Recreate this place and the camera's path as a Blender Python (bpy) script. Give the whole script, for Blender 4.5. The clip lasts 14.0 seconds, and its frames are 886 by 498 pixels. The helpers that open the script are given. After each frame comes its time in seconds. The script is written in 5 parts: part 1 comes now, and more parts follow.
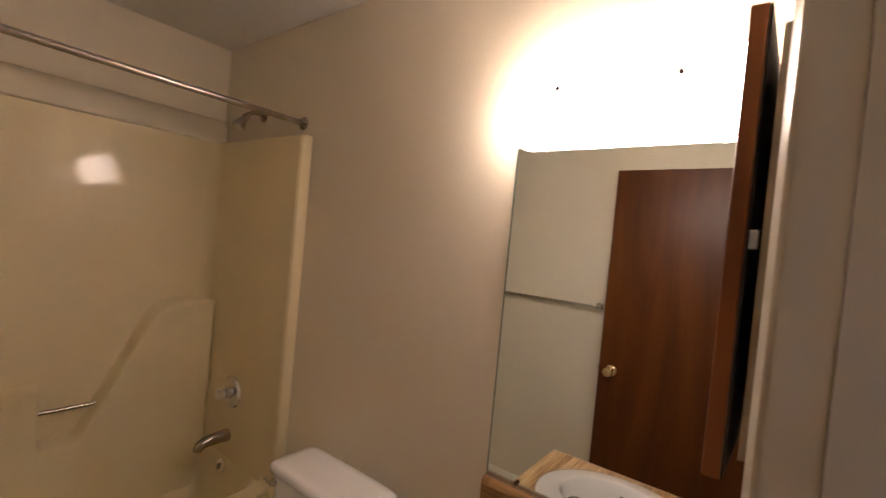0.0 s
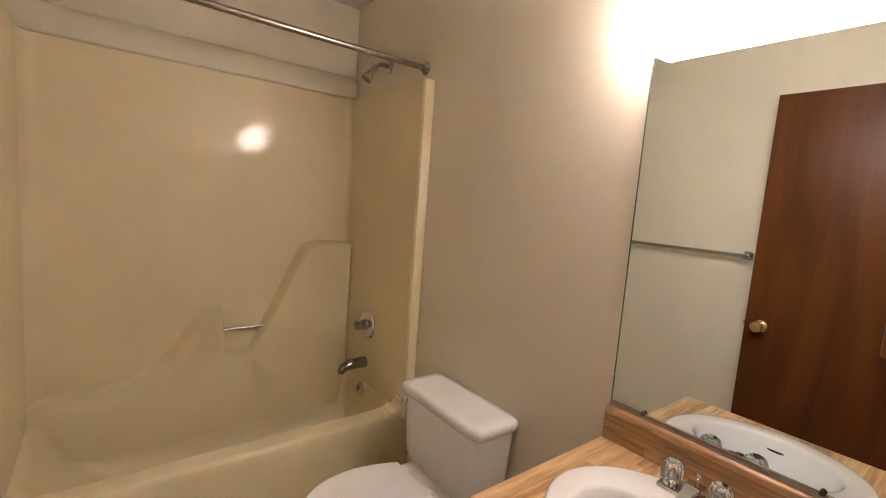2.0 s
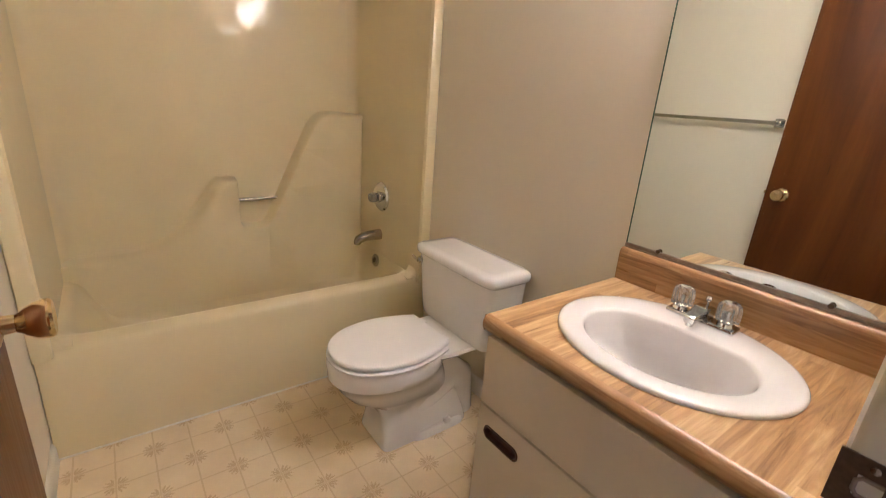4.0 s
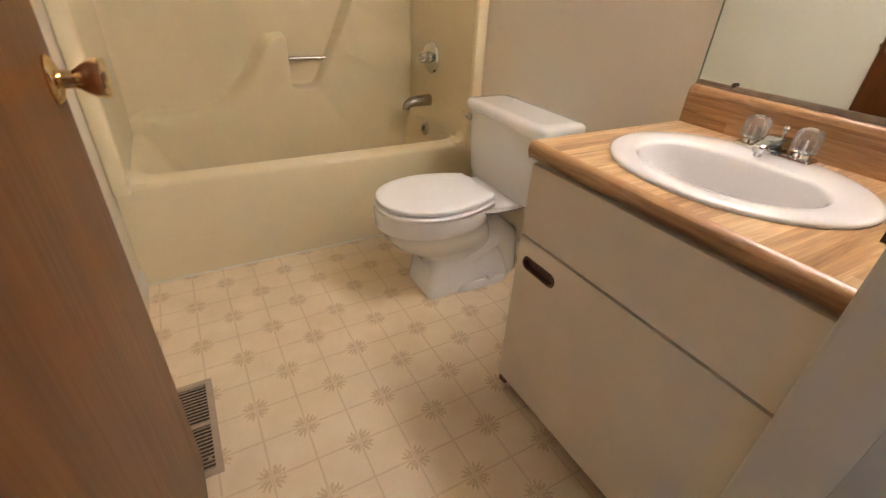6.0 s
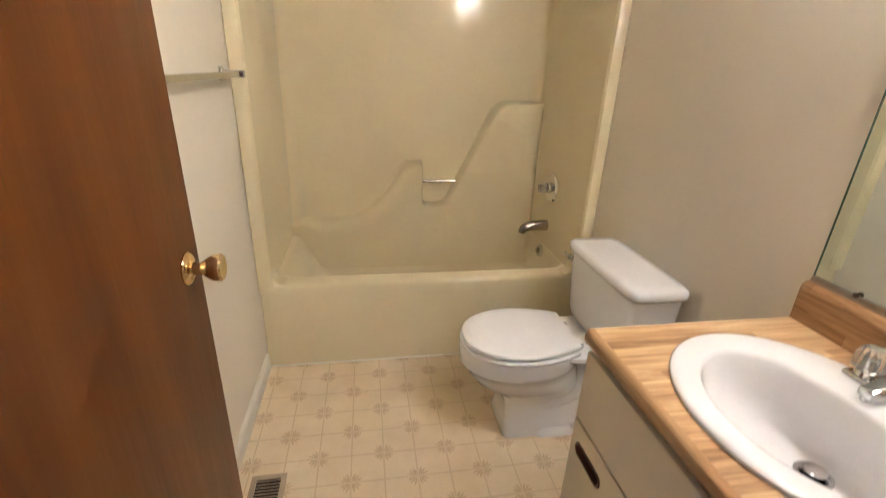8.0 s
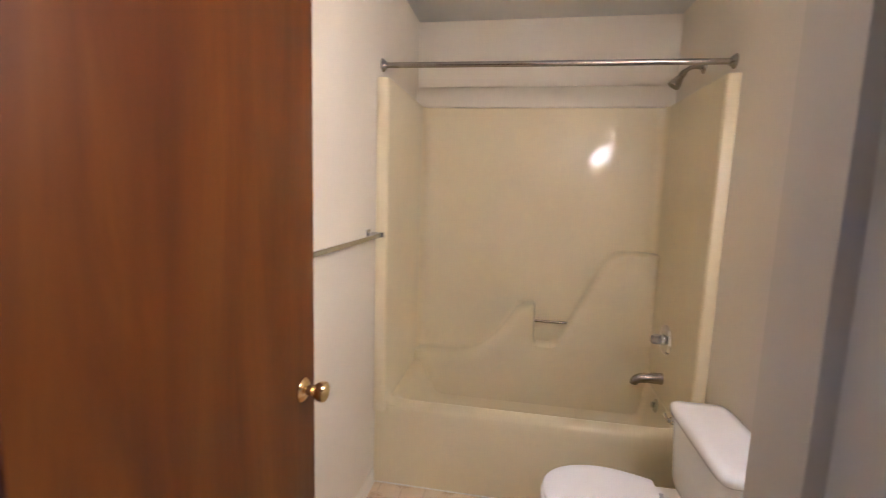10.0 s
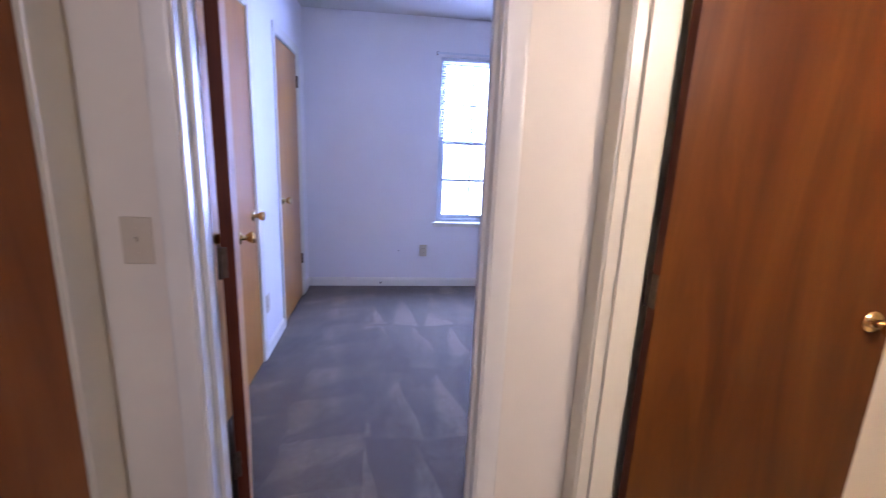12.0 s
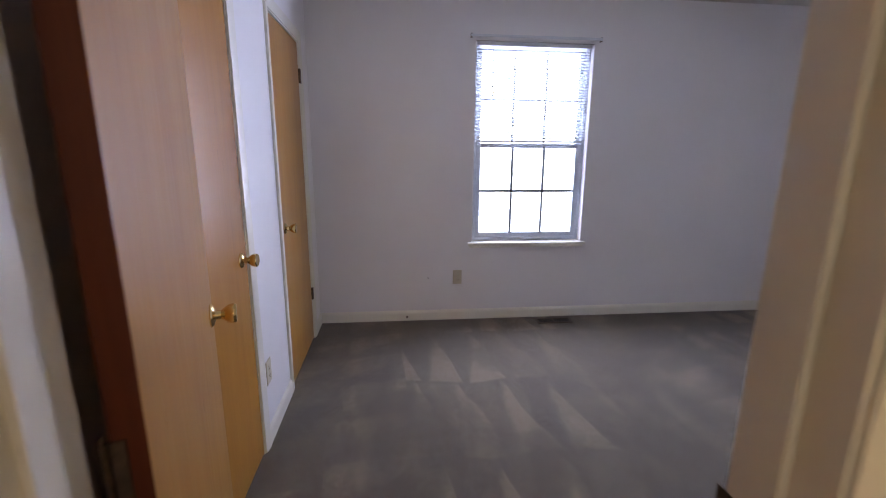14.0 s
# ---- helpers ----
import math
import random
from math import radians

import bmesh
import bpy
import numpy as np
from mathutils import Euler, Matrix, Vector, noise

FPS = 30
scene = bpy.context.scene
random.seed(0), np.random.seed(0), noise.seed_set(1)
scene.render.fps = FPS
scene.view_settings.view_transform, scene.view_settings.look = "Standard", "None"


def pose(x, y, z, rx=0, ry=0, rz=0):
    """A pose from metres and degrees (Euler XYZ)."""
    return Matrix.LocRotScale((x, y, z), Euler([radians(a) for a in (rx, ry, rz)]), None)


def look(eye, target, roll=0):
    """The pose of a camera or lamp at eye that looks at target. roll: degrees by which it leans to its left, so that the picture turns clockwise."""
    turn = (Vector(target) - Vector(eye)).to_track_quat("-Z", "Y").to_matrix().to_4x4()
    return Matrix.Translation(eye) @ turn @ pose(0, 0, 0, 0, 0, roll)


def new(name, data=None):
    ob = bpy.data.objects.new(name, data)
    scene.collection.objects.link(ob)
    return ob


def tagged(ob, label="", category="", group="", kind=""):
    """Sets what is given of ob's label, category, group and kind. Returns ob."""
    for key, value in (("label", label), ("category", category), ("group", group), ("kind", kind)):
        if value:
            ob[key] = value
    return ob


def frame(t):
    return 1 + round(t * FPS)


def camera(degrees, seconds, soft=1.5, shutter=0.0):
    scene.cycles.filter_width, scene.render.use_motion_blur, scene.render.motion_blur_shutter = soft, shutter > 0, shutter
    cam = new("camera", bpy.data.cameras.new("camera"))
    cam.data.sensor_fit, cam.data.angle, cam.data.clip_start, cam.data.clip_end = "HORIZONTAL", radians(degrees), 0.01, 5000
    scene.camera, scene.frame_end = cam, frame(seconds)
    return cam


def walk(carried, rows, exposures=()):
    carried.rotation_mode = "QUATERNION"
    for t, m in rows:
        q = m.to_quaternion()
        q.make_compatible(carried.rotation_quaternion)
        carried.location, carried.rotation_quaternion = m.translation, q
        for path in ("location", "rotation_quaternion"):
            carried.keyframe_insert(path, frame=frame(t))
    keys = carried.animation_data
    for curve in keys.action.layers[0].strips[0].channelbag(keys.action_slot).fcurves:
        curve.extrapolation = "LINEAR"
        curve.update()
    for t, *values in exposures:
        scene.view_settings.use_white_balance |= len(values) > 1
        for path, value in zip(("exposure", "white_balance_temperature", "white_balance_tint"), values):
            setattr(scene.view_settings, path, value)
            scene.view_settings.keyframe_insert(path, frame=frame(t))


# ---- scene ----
cam = camera(89.9, 14.0, 0.9, 0.45)
PATH = [
    (0, (0.099, 0.319, 1.561), (-1.116, 1.908, 1.519), 5.4),
    (0.5, (0.103, 0.302, 1.513), (-1.316, 1.708, 1.413), 4.9),
    (1, (0.115, 0.293, 1.51), (-1.443, 1.536, 1.342), 4.3),
    (1.5, (0.116, 0.302, 1.475), (-1.446, 1.534, 1.275), 4.3),
    (2, (0.116, 0.302, 1.435), (-1.453, 1.521, 1.208), 4.3),
    (2.5, (0.118, 0.299, 1.382), (-1.44, 1.518, 1.088), 4.5),
    (3, (0.122, 0.29, 1.33), (-1.425, 1.49, 0.921), 4.5),
    (5.3, (0.168, 0.279, 1.137), (-1.287, 1.308, 0.23), 3.5),
    (5.5, (0.179, 0.275, 1.119), (-1.273, 1.27, 0.169), 3.3),
    (6, (0.198, 0.28, 1.078), (-1.267, 1.16, 0.039), 3.5),
    (6.5, (0.217, 0.292, 1.048), (-1.313, 0.958, -0.054), 5.2),
    (7, (0.203, 0.361, 1.12), (-1.415, 0.838, 0.046), 2.9),
    (7.5, (0.202, 0.405, 1.205), (-1.546, 0.77, 0.305), 1.6),
    (8, (0.226, 0.469, 1.3), (-1.597, 0.797, 0.545), 2.3),
    (8.5, (0.223, 0.522, 1.418), (-1.684, 0.812, 0.891), 1.6),
    (8.7, (0.222, 0.553, 1.464), (-1.714, 0.813, 1.036), 1.0),
    (10.8, (0.646, 0.83, 1.426), (-0.975, -0.302, 1.125), 2.4),
    (11, (0.691, 0.902, 1.41), (-0.723, -0.477, 1.095), 2.0),
    (11.5, (0.711, 1.05, 1.368), (-0.044, -0.762, 0.985), 3.0),
    (12, (0.759, 1.151, 1.364), (0.515, -0.783, 0.917), 2.4),
    (12.5, (0.791, 1.113, 1.364), (0.672, -0.829, 0.901), 1.6),
    (13, (0.875, 0.879, 1.349), (0.755, -1.062, 0.885), 1.5),
    (13.5, (0.942, 0.599, 1.372), (0.646, -1.322, 0.899), 1.0),
    (14, (0.905, 0.352, 1.386), (0.698, -1.587, 0.942), 0.5),
]
EXPOSURES = [(0.0, -0.74, 5600, 33), (0.6, -0.55, 5550, 31), (1.2, -0.31, 5380, 28), (3.0, 0.05, 5030, 25), (5.5, 0.36, 5000, 21), (6.5, 0.38, 4990, 21), (8.7, 0.37, 4700, 17),
             (10.8, 0.22, 4650, 34), (11.5, 0.27, 4850, 35), (12.0, 0.40, 5200, 35), (12.5, 0.40, 5400, 30), (13.0, 0.22, 5700, 24), (13.5, -0.06, 6050, 20), (14.0, -0.28, 7500, 20)]
walk(cam, [(t, look(eye, target, roll)) for t, eye, target, roll in PATH], EXPOSURES)

# ---------------------------------------------------------------- light
world = bpy.data.worlds.new("world")
scene.world = world
world.use_nodes = True
_wn = world.node_tree.nodes
_sky = _wn.new("ShaderNodeTexSky")
_sky.sky_type, _sky.sun_disc = "NISHITA", False
_sky.sun_elevation, _sky.sun_rotation = radians(35), radians(20)
_wn["Background"].inputs["Strength"].default_value = 0.12
world.node_tree.links.new(_sky.outputs["Color"], _wn["Background"].inputs["Color"])

sun = new("sun", bpy.data.lights.new("sun", "SUN"))
sun.data.energy, sun.data.angle, sun.data.color = 1.0, radians(12), (1.0, 0.95, 0.88)
sun.matrix_world = look((0, 6, 8), (0, -1, 1))

SHADE_GLOW, SHADE_END_GLOW, SHADE_BASE_GLOW, BULB_GLOW = 54.0, 46.0, 46.0, 45.0
sky_light = new("window_sky_light", bpy.data.lights.new("window_sky_light", "AREA"))
sky_light.data.shape, sky_light.data.size, sky_light.data.size_y = "RECTANGLE", 0.88, 1.46
sky_light.data.energy, sky_light.data.color = 98.0, (0.45, 0.585, 1.0)
sky_light.matrix_world = look((-0.13, -3.24, 1.40), (-0.13, 0.0, 1.75))
hall_light = new("next_room_light", bpy.data.lights.new("next_room_light", "AREA"))
hall_light.data.shape, hall_light.data.size, hall_light.data.size_y = "RECTANGLE", 1.1, 0.9
hall_light.data.energy, hall_light.data.color = 13.2, (1.0, 0.92, 0.83)
hall_light.matrix_world = look((0.84, 2.98, 1.68), (0.84, 0.0, 1.6))

# ---------------------------------------------------------------- materials
def nodes_of(name):
    m = bpy.data.materials.new(name)
    m.use_nodes = True
    nt = m.node_tree
    return m, nt, nt.nodes["Principled BSDF"], nt.nodes.new("ShaderNodeNewGeometry").outputs["Position"]


def math_node(nt, op, a, b=None, c=None):
    n = nt.nodes.new("ShaderNodeMath")
    n.operation = op
    for i, v in enumerate((a, b, c)):
        if v is None:
            continue
        if isinstance(v, (int, float)):
            n.inputs[i].default_value = v
        else:
            nt.links.new(v, n.inputs[i])
    return n.outputs[0]


def scaled(nt, pos, scale, turn=(0, 0, 0)):
    n = nt.nodes.new("ShaderNodeMapping")
    n.inputs["Scale"].default_value = scale
    n.inputs["Rotation"].default_value = [radians(a) for a in turn]
    nt.links.new(pos, n.inputs["Vector"])
    return n.outputs[0]


def noise_tex(nt, vec, scale, detail=4.0, rough=0.55, distort=0.0):
    n = nt.nodes.new("ShaderNodeTexNoise")
    n.inputs["Scale"].default_value, n.inputs["Detail"].default_value = scale, detail
    n.inputs["Roughness"].default_value, n.inputs["Distortion"].default_value = rough, distort
    nt.links.new(vec, n.inputs["Vector"])
    return n.outputs["Fac"]


def ramp(nt, fac, stops):
    n = nt.nodes.new("ShaderNodeValToRGB")
    e = n.color_ramp.elements
    while len(e) < len(stops):
        e.new(0.5)
    for el, (p, c) in zip(e, stops):
        el.position, el.color = p, (*c, 1)
    nt.links.new(fac, n.inputs["Fac"])
    return n.outputs["Color"]


def mix_col(nt, fac, a, b, mode="MIX"):
    n = nt.nodes.new("ShaderNodeMix")
    n.data_type, n.blend_type = "RGBA", mode
    for sock, v in ((n.inputs[0], fac), (n.inputs[6], a), (n.inputs[7], b)):
        if isinstance(v, (int, float)):
            sock.default_value = v
        elif isinstance(v, tuple):
            sock.default_value = (*v, 1)
        else:
            nt.links.new(v, sock)
    return n.outputs[2]


def bump(nt, bsdf, height, strength=0.1, dist=0.002):
    n = nt.nodes.new("ShaderNodeBump")
    n.inputs["Strength"].default_value, n.inputs["Distance"].default_value = strength, dist
    nt.links.new(height, n.inputs["Height"])
    nt.links.new(n.outputs[0], bsdf.inputs["Normal"])


def plain(name, col, rough, metal=0.0, var=0.06, scale=5.0, bscale=180.0, bstr=0.04, coat=0.0, rvar=0.08):
    """A surface of one colour with faint blotches, grain and gloss variation."""
    m, nt, b, pos = nodes_of(name)
    big = noise_tex(nt, pos, scale, 5)
    fine = noise_tex(nt, pos, bscale, 3)
    dark = tuple(c * (1 - var) for c in col)
    lite = tuple(min(1, c * (1 + var * 0.6)) for c in col)
    nt.links.new(ramp(nt, big, [(0.3, dark), (0.7, lite)]), b.inputs["Base Color"])
    nt.links.new(math_node(nt, "MULTIPLY_ADD", big, rvar, rough - rvar / 2), b.inputs["Roughness"])
    b.inputs["Metallic"].default_value = metal
    b.inputs["Coat Weight"].default_value = coat
    b.inputs["Coat Roughness"].default_value = 0.06
    if bstr:
        bump(nt, b, fine, bstr, 0.001)
    return m


def gelcoat(name, col, rough):
    """Glossy moulded fibreglass: a clear gel coat over a slightly wavy, uneven body."""
    m, nt, b, pos = nodes_of(name)
    big, wave, fine = noise_tex(nt, pos, 2.5, 5), noise_tex(nt, pos, 7.0, 2, 0.4), noise_tex(nt, pos, 55, 2)
    nt.links.new(ramp(nt, big, [(0.3, tuple(c * 0.95 for c in col)), (0.7, tuple(c * 1.03 for c in col))]), b.inputs["Base Color"])
    nt.links.new(math_node(nt, "MULTIPLY_ADD", big, 0.1, rough - 0.05), b.inputs["Roughness"])
    b.inputs["Specular IOR Level"].default_value = 0.22
    b.inputs["Coat Weight"].default_value, b.inputs["Coat Roughness"].default_value = 0.42, 0.045
    bump(nt, b, math_node(nt, "MULTIPLY_ADD", fine, 0.05, wave), 1.0, 0.0015)
    nt.links.new(b.inputs["Normal"].links[0].from_socket, b.inputs["Coat Normal"])
    return m


def wood(name, dark, mid, lite, axis="z", rough=0.38, figure=1.0, coat=0.08, grain=0.30, spec=0.17):
    """Veneer with the grain along one axis: broad cathedral figure, fine pores and darker flecks."""
    m, nt, b, pos = nodes_of(name)
    k = {"x": (1.1, 9, 9), "y": (9, 1.1, 9), "z": (7, 7, 0.75)}[axis]
    f = {"x": (4, 160, 160), "y": (160, 4, 160), "z": (160, 160, 4)}[axis]
    broad = noise_tex(nt, scaled(nt, pos, k), 1.0, 6, 0.6, 1.4 * figure)
    pores = noise_tex(nt, scaled(nt, pos, f), 1.0, 3, 0.6)
    fleck = noise_tex(nt, scaled(nt, pos, tuple(2.2 * v for v in k)), 1.0, 2, 0.5, 2.0)
    col = ramp(nt, broad, [(0.28, dark), (0.5, mid), (0.72, lite)])
    col = mix_col(nt, math_node(nt, "MULTIPLY", math_node(nt, "SUBTRACT", pores, 0.35), grain), col, dark)
    spot = math_node(nt, "GREATER_THAN", fleck, 0.74)
    col = mix_col(nt, math_node(nt, "MULTIPLY", spot, 0.35), col, tuple(c * 0.4 for c in dark))
    nt.links.new(col, b.inputs["Base Color"])
    nt.links.new(math_node(nt, "MULTIPLY_ADD", pores, 0.18, rough - 0.09), b.inputs["Roughness"])
    b.inputs["Coat Weight"].default_value, b.inputs["Coat Roughness"].default_value = coat, 0.2
    b.inputs["Specular IOR Level"].default_value = spec
    bump(nt, b, pores, 0.04, 0.001)
    return m


def laminate(name, along):
    """Printed block-board laminate: strips of differing tone with grain."""
    m, nt, b, pos = nodes_of(name)
    sep = nt.nodes.new("ShaderNodeSeparateXYZ")
    nt.links.new(pos, sep.inputs[0])
    across = sep.outputs["X" if along == "y" else "Z"]
    strip = math_node(nt, "FLOOR", math_node(nt, "DIVIDE", across, 0.026))
    run = sep.outputs["Y" if along == "y" else "X"]
    white = nt.nodes.new("ShaderNodeTexWhiteNoise")
    white.noise_dimensions = "2D"
    com = nt.nodes.new("ShaderNodeCombineXYZ")
    nt.links.new(strip, com.inputs[0])
    shift = math_node(nt, "MULTIPLY", math_node(nt, "SINE", math_node(nt, "MULTIPLY", strip, 12.99)), 3.7)
    nt.links.new(math_node(nt, "FLOOR", math_node(nt, "ADD", math_node(nt, "DIVIDE", run, 0.8), shift)), com.inputs[1])
    nt.links.new(com.outputs[0], white.inputs[0])
    k = (60, 4.0, 60) if along == "y" else (4.0, 60, 60)
    grain = noise_tex(nt, scaled(nt, pos, k), 1.0, 5, 0.65, 1.2)
    tone = math_node(nt, "MULTIPLY_ADD", grain, 0.85, math_node(nt, "MULTIPLY", white.outputs["Value"], 0.30))
    c = [(0.34, (0.21, 0.105, 0.036)), (0.56, (0.43, 0.258, 0.110)), (0.80, (0.64, 0.445, 0.23))]
    if along == "x":
        c = [(p, tuple(v * s for v, s in zip(q, (0.84, 0.79, 0.72)))) for p, q in c]
    nt.links.new(ramp(nt, tone, c), b.inputs["Base Color"])
    nt.links.new(math_node(nt, "MULTIPLY_ADD", grain, 0.12, 0.24), b.inputs["Roughness"])
    bump(nt, b, grain, 0.03, 0.001)
    return m


def vinyl(name, pitch=0.1135, ox=-0.771, oy=0.387):
    """Cream sheet vinyl printed with a tan grid and leaf sprigs at every second crossing."""
    m, nt, b, pos = nodes_of(name)
    sep = nt.nodes.new("ShaderNodeSeparateXYZ")
    nt.links.new(pos, sep.inputs[0])
    u = math_node(nt, "DIVIDE", math_node(nt, "SUBTRACT", sep.outputs[0], ox), pitch)
    v = math_node(nt, "DIVIDE", math_node(nt, "SUBTRACT", sep.outputs[1], oy), pitch)
    # grid lines
    du = math_node(nt, "ABSOLUTE", math_node(nt, "SUBTRACT", u, math_node(nt, "ROUND", u)))
    dv = math_node(nt, "ABSOLUTE", math_node(nt, "SUBTRACT", v, math_node(nt, "ROUND", v)))
    wob = math_node(nt, "MULTIPLY_ADD", noise_tex(nt, pos, 90, 3), 0.030, 0.008)
    line = math_node(nt, "LESS_THAN", math_node(nt, "MINIMUM", du, dv), wob)
    # sprigs at crossings where u + v is odd
    p = math_node(nt, "MULTIPLY", math_node(nt, "ADD", math_node(nt, "ADD", u, v), 1.0), 0.5)
    q = math_node(nt, "MULTIPLY", math_node(nt, "ADD", math_node(nt, "SUBTRACT", u, v), 1.0), 0.5)
    dp = math_node(nt, "SUBTRACT", p, math_node(nt, "ROUND", p))
    dq = math_node(nt, "SUBTRACT", q, math_node(nt, "ROUND", q))
    ax = math_node(nt, "ABSOLUTE", math_node(nt, "ADD", dp, dq))
    ay = math_node(nt, "ABSOLUTE", math_node(nt, "SUBTRACT", dp, dq))
    r = math_node(nt, "SQRT", math_node(nt, "ADD", math_node(nt, "MULTIPLY", ax, ax), math_node(nt, "MULTIPLY", ay, ay)))
    th = math_node(nt, "ARCTAN2", ay, ax)
    fan = math_node(nt, "COSINE", math_node(nt, "MULTIPLY", math_node(nt, "SUBTRACT", th, math.pi / 4), 16.0))
    reach = math_node(nt, "MULTIPLY_ADD", fan, 0.035, 0.305)
    leaf = math_node(nt, "MULTIPLY", math_node(nt, "LESS_THAN", r, reach), math_node(nt, "GREATER_THAN", r, 0.06))
    leaf = math_node(nt, "MULTIPLY", leaf, math_node(nt, "GREATER_THAN", math_node(nt, "MINIMUM", ax, ay), 0.036))
    gaps = math_node(nt, "MULTIPLY_ADD", fan, 0.11, math_node(nt, "MULTIPLY", math_node(nt, "SUBTRACT", 0.16, r), 1.3))
    speck = math_node(nt, "GREATER_THAN", math_node(nt, "ADD", gaps, noise_tex(nt, pos, 200, 2)), 0.35)
    leaf = math_node(nt, "MULTIPLY", leaf, speck)
    big, fine = noise_tex(nt, pos, 7, 5), noise_tex(nt, pos, 160, 4)
    col = ramp(nt, big, [(0.3, (0.685, 0.545, 0.345)), (0.7, (0.775, 0.64, 0.435))])
    col = mix_col(nt, math_node(nt, "MULTIPLY", math_node(nt, "SUBTRACT", fine, 0.4), 0.35), col, (0.5, 0.38, 0.2))
    col = mix_col(nt, math_node(nt, "MULTIPLY", line, 0.42), col, (0.46, 0.32, 0.165))
    col = mix_col(nt, math_node(nt, "MULTIPLY", leaf, 0.55), col, (0.42, 0.275, 0.13))
    nt.links.new(col, b.inputs["Base Color"])
    nt.links.new(math_node(nt, "MULTIPLY_ADD", big, 0.15, 0.3), b.inputs["Roughness"])
    bump(nt, b, math_node(nt, "SUBTRACT", fine, math_node(nt, "MULTIPLY", line, 0.6)), 0.12, 0.001)
    return m


def carpet_mat(name):
    """Taupe cut pile with vacuum strokes that fan out in long wedges."""
    m, nt, b, pos = nodes_of(name)
    fine = noise_tex(nt, pos, 420, 3, 0.7)
    mid = noise_tex(nt, pos, 38, 4)
    strokes = noise_tex(nt, scaled(nt, pos, (3.2, 1.1, 1), (0, 0, 24)), 1.0, 2, 0.4, 1.6)
    cross = noise_tex(nt, scaled(nt, pos, (1.2, 2.8, 1), (0, 0, -32)), 1.0, 2, 0.4, 1.1)
    wedge = nt.nodes.new("ShaderNodeTexVoronoi")
    wedge.feature, wedge.inputs["Scale"].default_value = "F1", 1.0
    nt.links.new(scaled(nt, pos, (4.2, 1.5, 1), (0, 0, 18)), wedge.inputs["Vector"])
    wsep = nt.nodes.new("ShaderNodeSeparateColor")
    nt.links.new(wedge.outputs["Color"], wsep.inputs[0])
    flat = nt.nodes.new("ShaderNodeSeparateXYZ")
    nt.links.new(pos, flat.inputs[0])
    bend = math_node(nt, "MULTIPLY", math_node(nt, "SUBTRACT", noise_tex(nt, pos, 1.5, 2), 0.5), 0.35)
    px = math_node(nt, "ADD", flat.outputs[0], math_node(nt, "MULTIPLY", bend, 0.3))
    # lanes 1.2 m wide, worked lengthwise and crosswise by turns, each stroke ending in a pointed wedge
    lane = math_node(nt, "FLOOR", math_node(nt, "DIVIDE", math_node(nt, "ADD", px, 0.33), 1.2))
    odd = math_node(nt, "ABSOLUTE", math_node(nt, "SUBTRACT", lane, math_node(nt, "MULTIPLY", math_node(nt, "ROUND", math_node(nt, "DIVIDE", lane, 2.0)), 2.0)))

    def wedges(run, side, long, wide, lean):
        row = math_node(nt, "ADD", math_node(nt, "DIVIDE", run, long), bend)
        col_u = math_node(nt, "ADD", math_node(nt, "DIVIDE", side, wide), math_node(nt, "ADD", math_node(nt, "MULTIPLY", math_node(nt, "FRACT", row), lean), math_node(nt, "MULTIPLY", math_node(nt, "FLOOR", row), 0.37)))
        cut = math_node(nt, "SUBTRACT", math_node(nt, "MULTIPLY_ADD", math_node(nt, "FRACT", row), 0.85, 0.05), math_node(nt, "FRACT", col_u))
        return math_node(nt, "MINIMUM", math_node(nt, "MAXIMUM", math_node(nt, "MULTIPLY", cut, 6.0), 0.0), 1.0)

    along_y = wedges(flat.outputs[1], px, 0.69, 0.262, 0.55)
    along_x = wedges(px, flat.outputs[1], 0.62, 0.34, -0.35)
    tri = math_node(nt, "ADD", math_node(nt, "MULTIPLY", along_x, math_node(nt, "MULTIPLY", odd, 0.55)), math_node(nt, "MULTIPLY", along_y, math_node(nt, "SUBTRACT", 1.0, odd)))
    tri = math_node(nt, "MULTIPLY", tri, math_node(nt, "MINIMUM", math_node(nt, "MAXIMUM", math_node(nt, "MULTIPLY_ADD", noise_tex(nt, pos, 1.1, 2), 5.0, -1.7), 0.25), 1.0))
    t = math_node(nt, "MULTIPLY_ADD", wsep.outputs[0], 0.07, math_node(nt, "MULTIPLY", strokes, 0.56))
    t = math_node(nt, "MULTIPLY_ADD", tri, 0.25, math_node(nt, "ADD", t, 0.075))
    t = math_node(nt, "MULTIPLY_ADD", cross, 0.33, t)
    t = math_node(nt, "MULTIPLY_ADD", math_node(nt, "SUBTRACT", mid, 0.5), 0.30, t)
    col = ramp(nt, t, [(0.50, (0.088, 0.061, 0.030)), (0.68, (0.134, 0.096, 0.050)), (0.86, (0.228, 0.171, 0.096))])
    col = mix_col(nt, math_node(nt, "MULTIPLY", fine, 0.5), col, (0.086, 0.065, 0.043))
    nt.links.new(col, b.inputs["Base Color"])
    b.inputs["Roughness"].default_value = 0.95
    b.inputs["Sheen Weight"].default_value = 0.25
    bump(nt, b, math_node(nt, "ADD", fine, math_node(nt, "MULTIPLY", mid, 0.6)), 0.6, 0.006)
    return m


def glow(name, col, strength):
    m, nt, b, pos = nodes_of(name)
    b.inputs["Base Color"].default_value = (0.9, 0.9, 0.88, 1)
    b.inputs["Roughness"].default_value = 0.3
    b.inputs["Emission Color"].default_value = (*col, 1)
    b.inputs["Emission Strength"].default_value = strength
    return m


